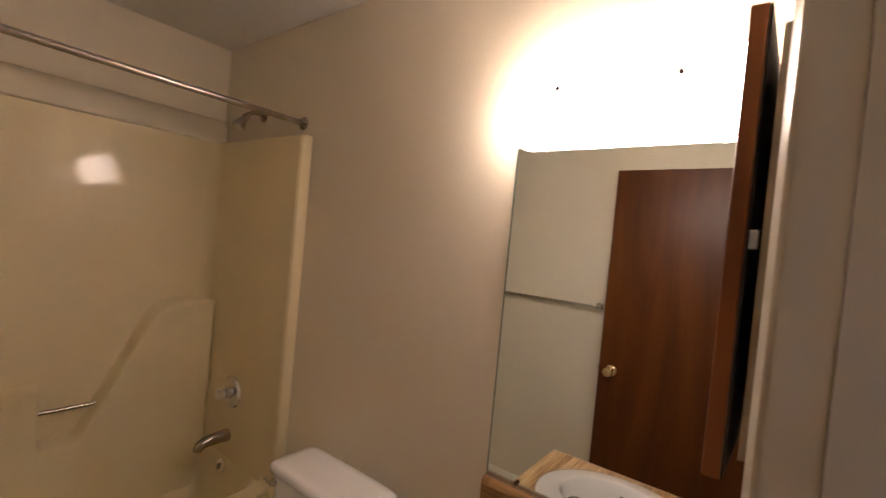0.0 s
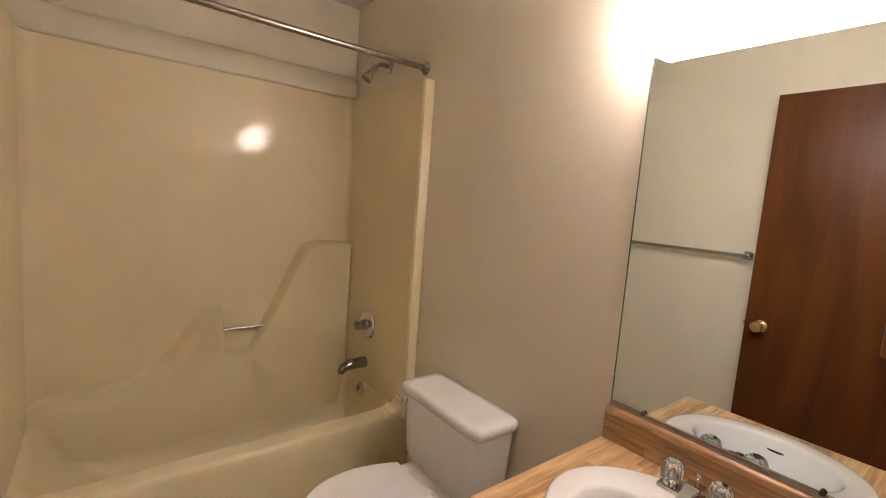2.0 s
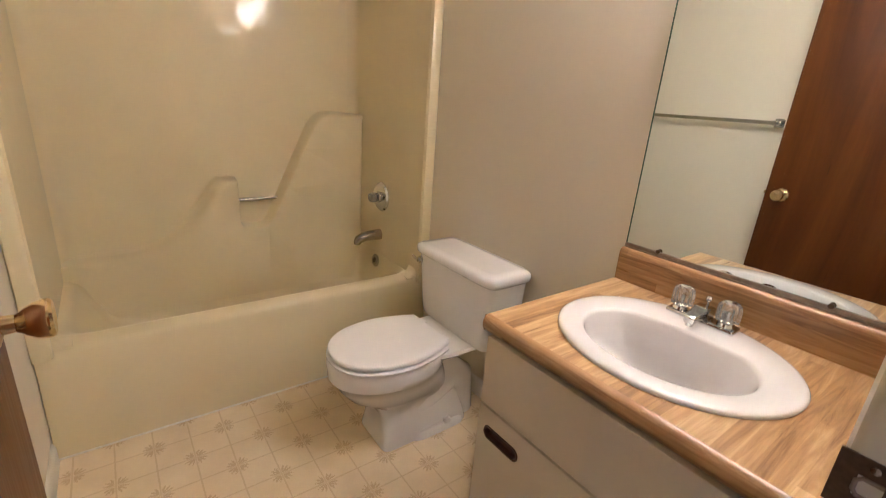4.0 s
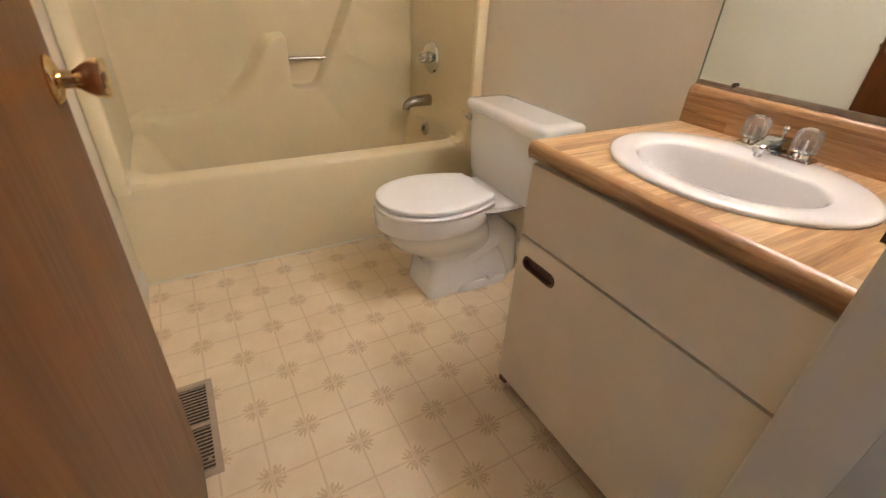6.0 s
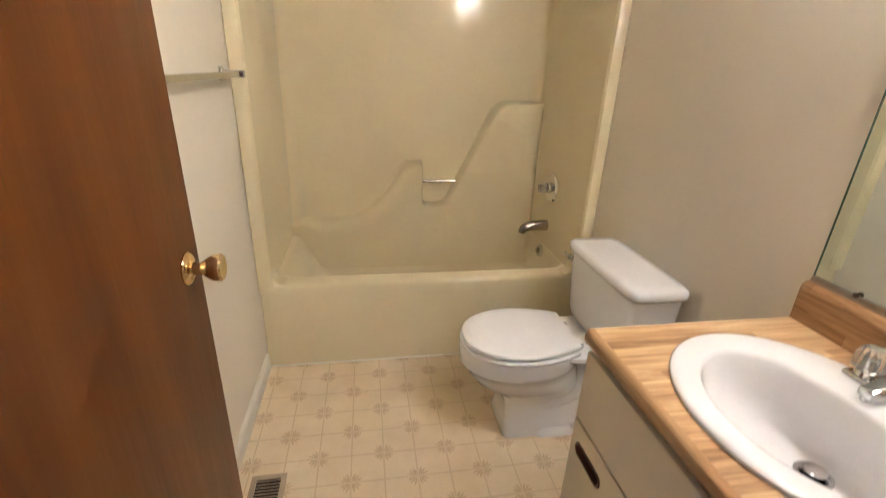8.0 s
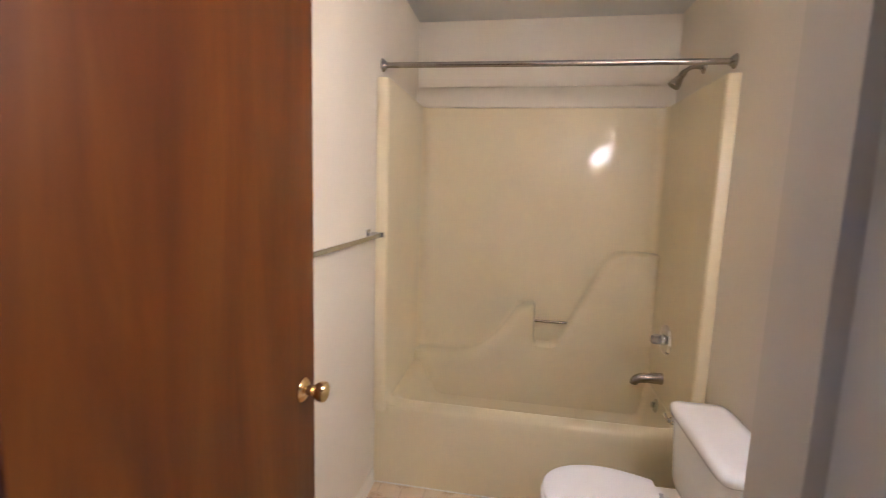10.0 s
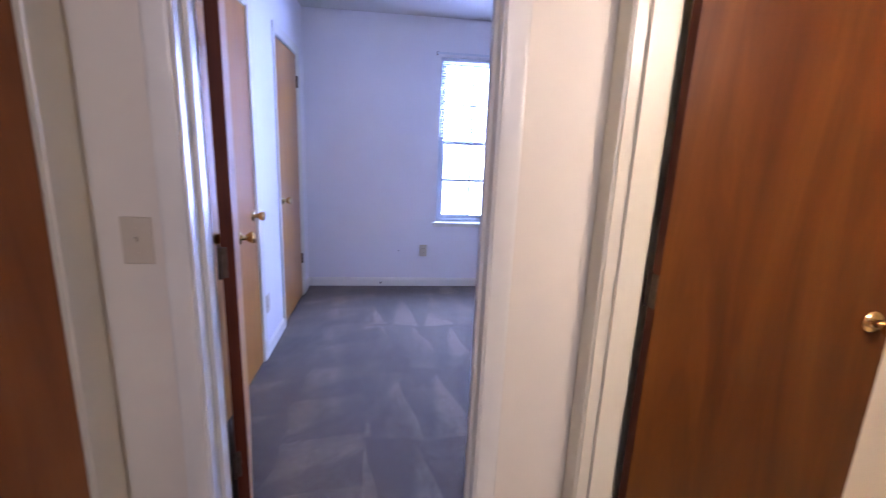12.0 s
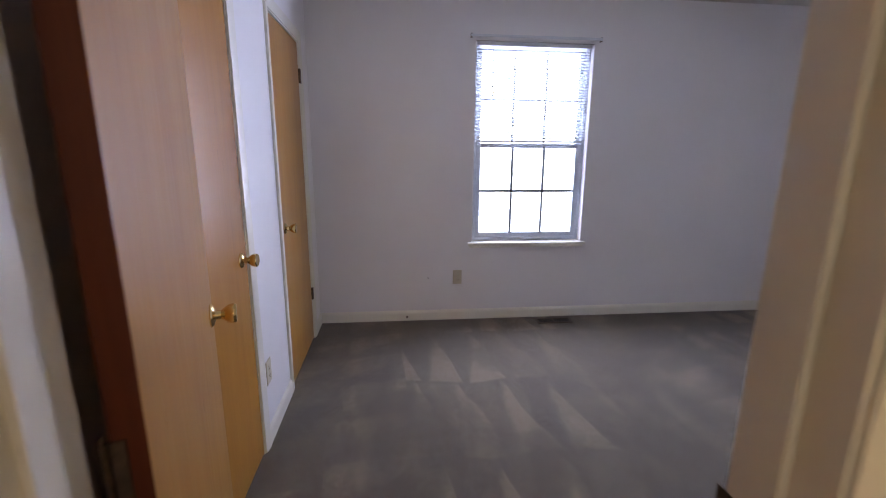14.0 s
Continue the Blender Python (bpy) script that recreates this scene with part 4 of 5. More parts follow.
def seat_ring(z, grow, n=120):
    pts = []
    for x, y, _ in oval(tx + 0.004, 1.02, z - 0.012, 0.167 + grow, 0.227 + grow, 0.29, 2.2, n):
        y = min(y, 1.195)
        if y > 1.02:
            k = (y - 1.02) / 0.175
            lim = 0.167 + grow - 0.046 * k ** 1.6
            x = max(tx + 0.004 - lim, min(tx + 0.004 + lim, x))
        pts.append((x, y, z - 0.012))
    return pts


part("seat", loft(bmesh.new(), [seat_ring(0.388, -0.006), seat_ring(0.390, 0.003), seat_ring(0.399, 0.006), seat_ring(0.404, 0.001)]), M_SEAT, toilet, smooth=50)
lid = part("lid", loft(bmesh.new(), [seat_ring(0.4100, -0.008), seat_ring(0.4115, -0.001), seat_ring(0.422, 0.001), seat_ring(0.4265, -0.002), seat_ring(0.4280, -0.006), seat_ring(0.4288, -0.03)]), M_SEAT, toilet, smooth=50)
for s in (-1, 1):
    part("lid_hinge", boxes((tx + s * 0.075 - 0.02, tx + s * 0.075 + 0.02, 1.192, 1.222, 0.380, 0.406), bev=0.005), M_SEAT, toilet)
supply = thing("supply_valve", (-0.90, 1.47, 0.16), "small chrome water supply valve behind the toilet", "valve")
part("valve_body", tube(bmesh.new(), [(-0.93, 1.484, 0.16), (-0.93, 1.44, 0.16)], 0.011), M_CHROME, supply)
part("hose", tube(bmesh.new(), [(-0.93, 1.445, 0.165), (-0.935, 1.44, 0.22), (-0.95, 1.43, 0.30), (-0.96, 1.40, 0.36), (-0.96, 1.38, 0.395)], 0.006, 10), M_STEEL, supply)
part("handle", loft(bmesh.new(), [oval(-0.93, 1.425, 0.152, 0.018, 0.006, 0.006, 2, 16), oval(-0.93, 1.425, 0.168, 0.018, 0.006, 0.006, 2, 16)]), M_CHROME, supply)

# ---------------------------------------------------------------- vanity
VX0, VX1, VF, VT = -0.530, 0.098, 0.958, 0.738
van = thing("vanity_cabinet", (-0.22, 1.2, 0), "cream laminate vanity cabinet with a recessed finger pull", "cabinet")
part("body", boxes((VX0, VX0 + 0.016, VF, 1.483, 0.0, VT), (VX1 - 0.016, VX1, VF, 1.483, 0.0, VT), (VX0 + 0.016, VX1 - 0.016, VF + 0.002, VF + 0.018, 0.075, VT), (VX0 + 0.016, VX1 - 0.016, VF + 0.018, 1.483, 0.075, 0.091)), M_VANITY, van)
part("toe_kick", boxes((VX0 + 0.016, VX1 - 0.016, VF + 0.065, VF + 0.08, 0.0, 0.075)), M_PULL, van, "dark brown recessed toe kick")
part("false_drawer", boxes((VX0 + 0.001, VX1 - 0.002, VF - 0.019, VF - 0.001, 0.556, 0.7335), bev=0.0015), M_VANITY, van)
px0, px1, pz = -0.505, -0.392, 0.487
cup = [(px0 + 0.016 + 0.016 * math.cos(a), pz + 0.017 * math.sin(a)) for a in [math.pi * (0.5 + i / 10) for i in range(11)]] + [(px1 - 0.016 + 0.016 * math.cos(a), pz + 0.017 * math.sin(a)) for a in [math.pi * (-0.5 + i / 10) for i in range(11)]]
DX0, DX1, DZ0, DZ1 = VX0 + 0.001, VX1 - 0.002, 0.072, 0.5495
def to_door_edge(u, v):
    c, s = u - (px0 + px1) / 2, v - pz
    k = min((DX1 - u + c if c > 0 else DX0 - u + c) / c if abs(c) > 1e-6 else 1e9, ((DZ1 - pz) / s if s > 0 else (DZ0 - pz) / s) if abs(s) > 1e-6 else 1e9)
    return [(px0 + px1) / 2 + c * k, pz + s * k]
rim_pts = [to_door_edge(u, v) for u, v in cup]
for c in ((DX0, DZ1), (DX0, DZ0), (DX1, DZ0), (DX1, DZ1)):
    k = min(range(len(rim_pts)), key=lambda i: (rim_pts[i][0] - c[0]) ** 2 + (rim_pts[i][1] - c[1]) ** 2)
    rim_pts[k] = list(c)
bm = bmesh.new()
loft(bm, [[(u, VF - 0.001, v) for u, v in rim_pts], [(u, VF - 0.019, v) for u, v in rim_pts], [(u, VF - 0.019, v) for u, v in cup], [(u, VF - 0.003, v) for u, v in cup]])
vdoor = part("cabinet_door", bm, M_VANITY, van)
inner = [((u - (px0 + px1) / 2) * 0.93 + (px0 + px1) / 2, (v - pz) * 0.78 + pz) for u, v in cup]
bm = bmesh.new()
big = [((u - (px0 + px1) / 2) * 1.03 + (px0 + px1) / 2, (v - pz) * 1.08 + pz) for u, v in cup]
loft(bm, [[(u, VF - 0.019, v) for u, v in big], [(u, VF - 0.0215, v) for u, v in cup], [(u, VF - 0.0205, v) for u, v in inner], [(u, VF - 0.006, v) for u, v in inner]], cap0=False)
part("finger_pull", bm, M_PULL, vdoor, "dark brown recessed finger pull", smooth=60)
# Near-black strip paints the shade in the gap between drawer front and door.
part("edge_shadow_strip", boxes((VX0 + 0.002, VX1 - 0.004, VF - 0.004, VF + 0.001, 0.550, 0.5555)), M_DARK, van, "dark shadow gap strip")
part("foot_block", boxes((VX0 + 0.004, VX0 + 0.03, VF - 0.016, VF + 0.01, 0.045, 0.071), bev=0.002), M_PULL, van)

top = thing("countertop", (-0.22, 1.2, 0.76), "wood-strip laminate countertop with rolled front and backsplash", "countertop")
CT = 0.780
SCX, SCY, SA, SB = -0.245, 1.200, 0.245, 0.212
nose = [(1.458, 0.738), (0.952, 0.738), (0.944, 0.741), (0.938, 0.748), (0.936, 0.757), (0.936, 0.764), (0.939, 0.773), (0.946, 0.779), (0.954, CT)]
# deck with an oval hole
hole = [(SCX + (SA - 0.022) * math.cos(2 * math.pi * i / 48), SCY + (SB - 0.022) * math.sin(2 * math.pi * i / 48)) for i in range(48)]
def to_edge(c, s):
    kx = ((0.098 - SCX) if c > 0 else (SCX + 0.548)) / max(abs(c), 1e-6)
    ky = ((1.458 - SCY) if s > 0 else (SCY - 0.954)) / max(abs(s), 1e-6)
    k = min(kx, ky)
    return SCX + c * k, SCY + s * k
corners = [(0.098, 1.458), (-0.548, 1.458), (-0.548, 0.954), (0.098, 0.954)]
angs = [2 * math.pi * i / 48 for i in range(48)]
outer = [to_edge(math.cos(a), math.sin(a)) for a in angs]
for cxy in corners:
    k = min(range(48), key=lambda i: (outer[i][0] - cxy[0]) ** 2 + (outer[i][1] - cxy[1]) ** 2)
    outer[k] = cxy
bm = bmesh.new()
loft(bm, [[(x, y, CT) for x, y in outer], [(x, y, CT) for x, y in hole], [(x, y, 0.742) for x, y in hole]], cap0=False, cap1=False)
part("deck", bm, M_TOP, top)
bm = bmesh.new()
loft(bm, [[(x, y, z) for y, z in nose[1:] + [(0.954, 0.742)]] for x in (-0.548, 0.098)])
part("rolled_edge", bm, M_SPLASH, top, smooth=60)
part("side_edge", boxes((-0.5495, -0.5482, 0.942, 1.458, 0.739, CT - 0.001)), M_SPLASH, top)
bm = bmesh.new()
sp = [(1.483, CT - 0.03), (1.458, CT - 0.03), (1.4575, CT), (1.457, CT + 0.078), (1.459, CT + 0.088), (1.464, CT + 0.094), (1.472, CT + 0.096), (1.483, CT + 0.096)]
loft(bm, [[(x, y, z) for y, z in sp] for x in (-0.548, 0.098)])
part("backsplash", bm, M_SPLASH, top, "redder wood-look backsplash with a rounded top", smooth=60)

sink = thing("sink", (SCX, SCY, CT), "white china oval drop-in sink", "sink")
bx, by = SCX, SCY - 0.022
rr = [(SCX, SCY, CT + 0.0005, SA, SB), (SCX, SCY, CT + 0.005, SA + 0.001, SB + 0.001), (SCX, SCY, CT + 0.009, SA - 0.003, SB - 0.003), (SCX, SCY, CT + 0.0108, SA - 0.010, SB - 0.010), (SCX, SCY - 0.006, CT + 0.0108, SA - 0.034, SB - 0.034),
      (bx, by, CT + 0.0102, SA - 0.061, SB - 0.066), (bx, by, CT + 0.0080, SA - 0.067, SB - 0.071), (bx, by, CT + 0.001, SA - 0.071, SB - 0.075), (bx, by, CT - 0.025, SA - 0.078, SB - 0.082), (bx, by + 0.006, CT - 0.07, SA - 0.094, SB - 0.094), (bx, by + 0.030, CT - 0.112, SA - 0.132, SB - 0.120), (bx, by + 0.062, CT - 0.136, SA - 0.182, SB - 0.163), (bx, by + 0.076, CT - 0.143, 0.024, 0.024)]
rings = [oval(x, y, z, a, b, b, 2.0, 72) for x, y, z, a, b in rr]


def scallop(p, k):
    """Draws the bowl's far edge in where the faucet's shelf stands."""
    dx = (p[0] - FX) / 0.105
    pull = k * 0.030 / (1 + dx ** 6) if p[1] > SCY else 0.0
    return (p[0], p[1] - pull, p[2])


FX, FY, FZ = -0.258, 1.372, CT + 0.0102
for i, k in ((4, 0.35), (5, 1.0), (6, 1.0), (7, 1.0), (8, 0.9), (9, 0.5)):
    rings[i] = [scallop(p, k) for p in rings[i]]
part("bowl", loft(bmesh.new(), rings, cap0=False, cap1=False), M_SINK, sink, smooth=70)
part("overflow_slot", boxes((bx - 0.022, bx + 0.022, by - 0.1325, by - 0.1270, CT - 0.036, CT - 0.026), bev=0.0018), M_DARK, sink, "dark overflow slot")
dr = part("drain", lathe(bmesh.new(), [(0.031, -0.004), (0.031, 0.003), (0.026, 0.005), (0.021, 0.002), (0.018, -0.004)], Matrix.Translation((bx, by + 0.076, CT - 0.1415))), M_CHROME, sink, "chrome drain ring")
part("stopper", lathe(bmesh.new(), [(0.008, -0.004), (0.010, 0.006), (0.019, 0.009), (0.019, 0.012), (0.010, 0.015), (0.002, 0.0155)], Matrix.Translation((bx, by + 0.076, CT - 0.1395))), M_CHROME, dr)

fau = thing("faucet", (FX, FY, FZ), "chrome centreset faucet with two clear fluted acrylic handles", "faucet")
part("base", boxes((FX - 0.078, FX + 0.078, FY - 0.024, FY + 0.024, FZ - 0.002, FZ + 0.012), bev=0.006), M_CHROME, fau)
bm = bmesh.new()
loft(bm, [[(FX + sx * w, y, z + sz * h) for sx, sz in ((-1, -1), (1, -1), (1, 1), (-1, 1))] for y, z, w, h in ((FY + 0.018, FZ + 0.024, 0.020, 0.014), (FY - 0.02, FZ + 0.027, 0.018, 0.014), (FY - 0.045, FZ + 0.024, 0.014, 0.011), (FY - 0.072, FZ + 0.019, 0.012, 0.009))])
bmesh.ops.bevel(bm, geom=list(bm.edges), offset=0.004, segments=2, affect="EDGES", profile=0.5, clamp_overlap=True)
part("spout", bm, M_CHROME, fau)
part("aerator", lathe(bmesh.new(), [(0.009, 0), (0.009, 0.012), (0.007, 0.013)], aim((FX, FY - 0.062, FZ + 0.016), (0, 0, -1)), 16), M_CHROME, fau)
part("lift_rod", lathe(bmesh.new(), [(0.003, 0), (0.003, 0.020), (0.006, 0.023), (0.0075, 0.029), (0.005, 0.034), (0.001, 0.0345)], Matrix.Translation((FX, FY + 0.014, FZ + 0.026)), 14), M_CHROME, fau)
for s in (-1, 1):
    st = part("handle_stem", lathe(bmesh.new(), [(0.019, 0), (0.018, 0.006), (0.011, 0.014), (0.0075, 0.016), (0.0075, 0.036), (0.002, 0.037)], Matrix.Translation((FX + s * 0.052, FY, FZ + 0.011)), 20), M_CHROME, fau)
    part("handle", fluted(bmesh.new(), Matrix.Translation((FX + s * 0.052, FY, FZ + 0.022)), 0.0265, 0.046, 8, 64, 0.94, 0.09), M_ACRYLIC, st, "clear fluted acrylic handle", smooth=40)
    part("handle_button", lathe(bmesh.new(), [(0.012, 0), (0.012, 0.002), (0.004, 0.003)], Matrix.Translation((FX + s * 0.052, FY, FZ + 0.0685)), 16), M_CHROME, st)

# ---------------------------------------------------------------- mirror, light, cabinet
MZ0, MZ1, MX0, MX1 = 0.886, 1.848, -0.545, 0.085
mir = thing("wall_mirror", (-0.23, 1.48, 1.37), "large frameless wall mirror above the backsplash", "mirror")
bm = boxes((MX0, MX1, 1.478, 1.483, MZ0, MZ1))
finish(bm)
for f in bm.faces:
    f.material_index = 0 if f.normal.y < -0.9 else 1
part("glass", bm, (M_MIRROR, M_MIREDGE), mir)
# Narrow dark strip over the glass along the left edge.
part("dark_edge_strip", boxes((MX0 - 0.0005, MX0 + 0.0025, 1.4768, 1.4776, MZ0 + 0.004, MZ1)), M_MIREDGE, mir, "dark strip along the mirror's left edge")
part("channel", boxes((MX0, MX1, 1.4735, 1.4775, MZ0 - 0.006, MZ0 + 0.003), (MX0, MX1, 1.472, 1.484, MZ0 - 0.0095, MZ0 - 0.0065)), M_CHANNEL, mir, "dull bronze channel under the mirror")
for x in (-0.452, -0.025):
    part("clip", lathe(bmesh.new(), [(0.011, 0), (0.011, 0.004), (0.007, 0.009), (0.002, 0.010)], aim((x, 1.4775, MZ1 - 0.004), (0, -1, 0)), 16), M_ACRYLIC, mir, "clear plastic mirror clip")
for x in (-0.445, -0.06):
    part("clip", lathe(bmesh.new(), [(0.006, 0), (0.006, 0.003), (0.004, 0.005), (0.001, 0.006)], aim((x, 1.4735, MZ0 + 0.005), (0, -1, 0)), 16), M_BRONZE, mir, "dark metal mirror clip")

LX0, LX1 = -0.540, 0.046
lamp = thing("vanity_light", (-0.247, 1.44, 1.93), "lit frosted glass bar light above the mirror", "wall lamp")
part("back_plate", boxes((LX0 + 0.01, LX1 - 0.01, 1.462, 1.484, 1.862, 1.992), bev=0.004), M_TRIM, lamp)
sec = [(1.381, 1.868), (1.375, 1.89), (1.372, 1.94), (1.374, 1.99), (1.379, 2.012), (1.384, 2.0115), (1.379, 1.99), (1.377, 1.94), (1.380, 1.882), (1.386, 1.872)]
sec_base = [(1.462, 1.853), (1.42, 1.853), (1.395, 1.857), (1.381, 1.8675), (1.386, 1.8715), (1.398, 1.862), (1.42, 1.858), (1.462, 1.858)]
bm = bmesh.new()
loft(bm, [[(x, y, z) for y, z in sec] for x in (LX0, LX1)])
part("shade", bm, M_SHADE, lamp, "glowing frosted glass shade", smooth=50)
bm = bmesh.new()
loft(bm, [[(x, y, z) for y, z in sec_base] for x in (LX0, LX1)])
part("shade_base", bm, M_SHADEBASE, lamp, "dimmer curved underside of the shade", smooth=50)
for x in (LX0, LX1):
    part("shade_end", boxes((x - 0.002, x + 0.002, 1.380, 1.462, 1.859, 2.006)), M_SHADEEND, lamp)
for x in (-0.388, -0.108):
    part("shade_screw", lathe(bmesh.new(), [(0.008, 0), (0.008, 0.006), (0.006, 0.009), (0.002, 0.010)], aim((x, 1.375, 1.968), (0, -1, 0)), 14), M_STEEL, lamp, "steel thumb screw")
for x in (-0.43, -0.31, -0.19, -0.07):
    part("bulb", lathe(bmesh.new(), [(0.010, -0.045), (0.012, -0.03), (0.024, -0.012), (0.028, 0.004), (0.024, 0.02), (0.012, 0.029), (0.002, 0.031)], aim((x, 1.425, 1.945), (0, -0.2, 1)), 16), M_BULB, lamp, "lit bulb")

cab = thing("medicine_cabinet", (0.07, 1.18, 1.59), "shallow wall cabinet with its wooden door ajar", "medicine cabinet")
CY0, CY1, CZ0, CZ1 = 0.985, 1.40, 1.325, 1.862
part("body", boxes((0.076, 0.0995, CY0, CY0 + 0.012, CZ0, CZ1), (0.076, 0.0995, CY1 - 0.012, CY1, CZ0, CZ1), (0.076, 0.0995, CY0 + 0.012, CY1 - 0.012, CZ1 - 0.012, CZ1), (0.076, 0.0995, CY0 + 0.012, CY1 - 0.012, CZ0, CZ0 + 0.012), (0.0955, 0.0995, CY0 + 0.012, CY1 - 0.012, CZ0 + 0.012, CZ1 - 0.012)), M_CABINSIDE, cab)
for z in (1.50, 1.68):
    part("shelf", boxes((0.079, 0.095, CY0 + 0.013, CY1 - 0.013, z, z + 0.006)), M_CABINSIDE, cab)
mdoor = pose(0.074, CY1 + 0.01, 0, 0, 0, -1.7)
def leaf(*rows, bev=0.0):
    bm = boxes(*rows, bev=bev)
    bm.transform(mdoor)
    return bm
fr = part("door_frame", leaf((-0.020, 0, -0.445, -0.400, 1.300, 1.882), (-0.020, 0, -0.045, 0.0, 1.300, 1.882), (-0.020, 0, -0.400, -0.045, 1.300, 1.337), (-0.020, 0, -0.400, -0.045, 1.847, 1.882), bev=0.002), M_CABWOOD, cab, "reddish stained wood door frame")
part("mirror_panel", leaf((-0.013, -0.006, -0.400, -0.045, 1.337, 1.847)), M_MIRROR, fr)
part("backing_board", leaf((0.0005, 0.003, -0.4435, -0.002, 1.302, 1.880)), M_DARK, cab, "dark backing of the cabinet door")
part("catch", leaf((0.003, 0.012, -0.440, -0.428, 1.585, 1.608), bev=0.001), M_VINYLFRAME, cab, "small white catch")

# ---------------------------------------------------------------- towel bar, vents, plates
tb = thing("towel_bar", (-1.08, 0.03, 1.26), "chrome towel bar with square posts on the wall", "towel bar")
for x in (-1.449, -0.722):
    part("post", boxes((x - 0.011, x + 0.011, 0.006, 0.076, 1.246, 1.268), (x - 0.022, x + 0.022, 0.0, 0.007, 1.235, 1.279), bev=0.0025), M_CHROME, tb)
part("bar", boxes((-1.470, -0.700, 0.058, 0.068, 1.248, 1.266), bev=0.002), M_CHROME, tb)


def register(name, x0, x1, y0, y1, banks, per, mat, label, rim=0.017, lever=True, base=0.0):
    """A floor register: frame, two banks of slats over a dark sheet, a lever."""
    root = thing(name, ((x0 + x1) / 2, (y0 + y1) / 2, base), label, "floor vent")
    bm = boxes((x0, x1, y0, y0 + rim, base + 0.0008, base + 0.006), (x0, x1, y1 - rim, y1, base + 0.0008, base + 0.006), (x0, x0 + rim, y0 + rim, y1 - rim, base + 0.0008, base + 0.006), (x1 - rim, x1, y0 + rim, y1 - rim, base + 0.0008, base + 0.006))
    mid = (x0 + x1) / 2
    box(bm, mid - 0.005, mid + 0.005, y0 + rim, y1 - rim, base + 0.0008, base + 0.0055)
    part("frame", bm, mat, root)
    # Flat dark sheet stands in for the shade down in the duct.
    part("well_shade", boxes((x0 + rim, x1 - rim, y0 + rim, y1 - rim, base + 0.0004, base + 0.0012)), M_DARK, root)
    for a, b in ((x0 + rim, mid - 0.005), (mid + 0.005, x1 - rim)):
        for i in range(per):
            x = a + (b - a) * (i + 0.5) / per
            part("slat", boxes((x - 0.0012, x + 0.0012, y0 + rim, y1 - rim, base + 0.0014, base + 0.0026)), mat, root)
    if lever:
        part("lever", boxes((x1 - rim - 0.03, x1 - rim - 0.024, y1 - rim - 0.014, y1 - rim - 0.006, base + 0.005, base + 0.013), bev=0.001), mat, root)
    return root


register("floor_register", -0.948, -0.615, 0.062, 0.174, 2, 12, M_VENT, "taupe metal floor register set in the vinyl")
register("floor_register", -0.505, -0.215, -2.985, -2.885, 2, 11, M_BRONZE, "dark brown metal floor register set in the carpet", base=0.018)


def plate_on(name, m, label, switch):
    """A cover plate in local x (across), z (up), facing +y."""
    root = new(name)
    root.empty_display_size = 0.03
    root.matrix_basis = m
    tagged(root, label, "light switch" if switch else "outlet")
    bm = bmesh.new()
    loft(bm, [[(sx * (0.035 - d), y, sz * (0.0575 - d)) for sx, sz in ((-1, -1), (1, -1), (1, 1), (-1, 1))] for d, y in ((0.0, 0.0005), (0.0, 0.003), (0.002, 0.0052), (0.006, 0.006))])
    bm.transform(m)
    part("cover_plate", bm, M_PLATE, root)
    if switch:
        bm = boxes((-0.0055, 0.0055, 0.005, 0.0066, -0.012, 0.012))
        bm.transform(m)
        part("slot", bm, M_PLATE, root)
        bm = boxes((-0.004, 0.004, 0.004, 0.017, -0.001, 0.010), bev=0.0015)
        bm.transform(m)
        part("toggle", bm, M_PLATE, root)
        zs = (-0.030, 0.030)
    else:
        for z in (-0.0195, 0.0195):
            bm = bmesh.new()
            loft(bm, [[(x, y, zz) for x, zz in smoothed([(-0.017, z - 0.012), (0.017, z - 0.012), (0.017, z + 0.012), (-0.017, z + 0.012)], 2)] for y in (0.005, 0.0072)])
            bm.transform(m)
            rec = part("receptacle", bm, M_PLATE, root)
            bm = boxes((-0.0075, -0.0055, 0.007, 0.0076, z - 0.003, z + 0.006), (0.0055, 0.0075, 0.007, 0.0076, z - 0.003, z + 0.006), (-0.002, 0.002, 0.007, 0.0076, z - 0.009, z - 0.005))
            bm.transform(m)
            part("slots", bm, M_DARK, rec)
        zs = (0.0,)
    for z in zs:
        bm = lathe(bmesh.new(), [(0.0035, 0.0), (0.003, 0.0015), (0.001, 0.002)], aim((0, 0.0055, z), (0, 1, 0)), 10)
        bm.transform(m)
        part("screw", bm, M_PLATE, root)
    return root


plate_on("light_switch", pose(1.351, HY0, 1.118), "ivory toggle light switch beside the bedroom doorway", True)
plate_on("wall_outlet", pose(0.425, RY0, 0.375), "ivory wall outlet below the window", False)
plate_on("wall_outlet", pose(RX1, -1.63, 0.355, 0, 0, 90), "ivory wall outlet between the closet doors", False)
for o in bpy.data.objects:
    if o.name.startswith("wall_outlet") and o.parent is None:
        tagged(o, group="bedroom wall outlets")
stub = thing("door_bumper", (0.83, RY0 + 0.012, 0.05), "small dark bumper on the baseboard", "door bumper")
part("bumper", lathe(bmesh.new(), [(0.009, 0.0), (0.008, 0.012), (0.004, 0.02), (0.001, 0.021)], aim((0.83, RY0 + 0.0118, 0.052), (0, 1, 0)), 12), M_BRONZE, stub)
nail = thing("wall_anchor", (0.66, RY0, 0.37), "small dark screw stuck in the bedroom wall", "screw")
part("head", lathe(bmesh.new(), [(0.005, 0.0), (0.004, 0.004), (0.001, 0.005)], aim((0.66, RY0, 0.37), (0, 1, 0)), 10), M_BRONZE, nail)

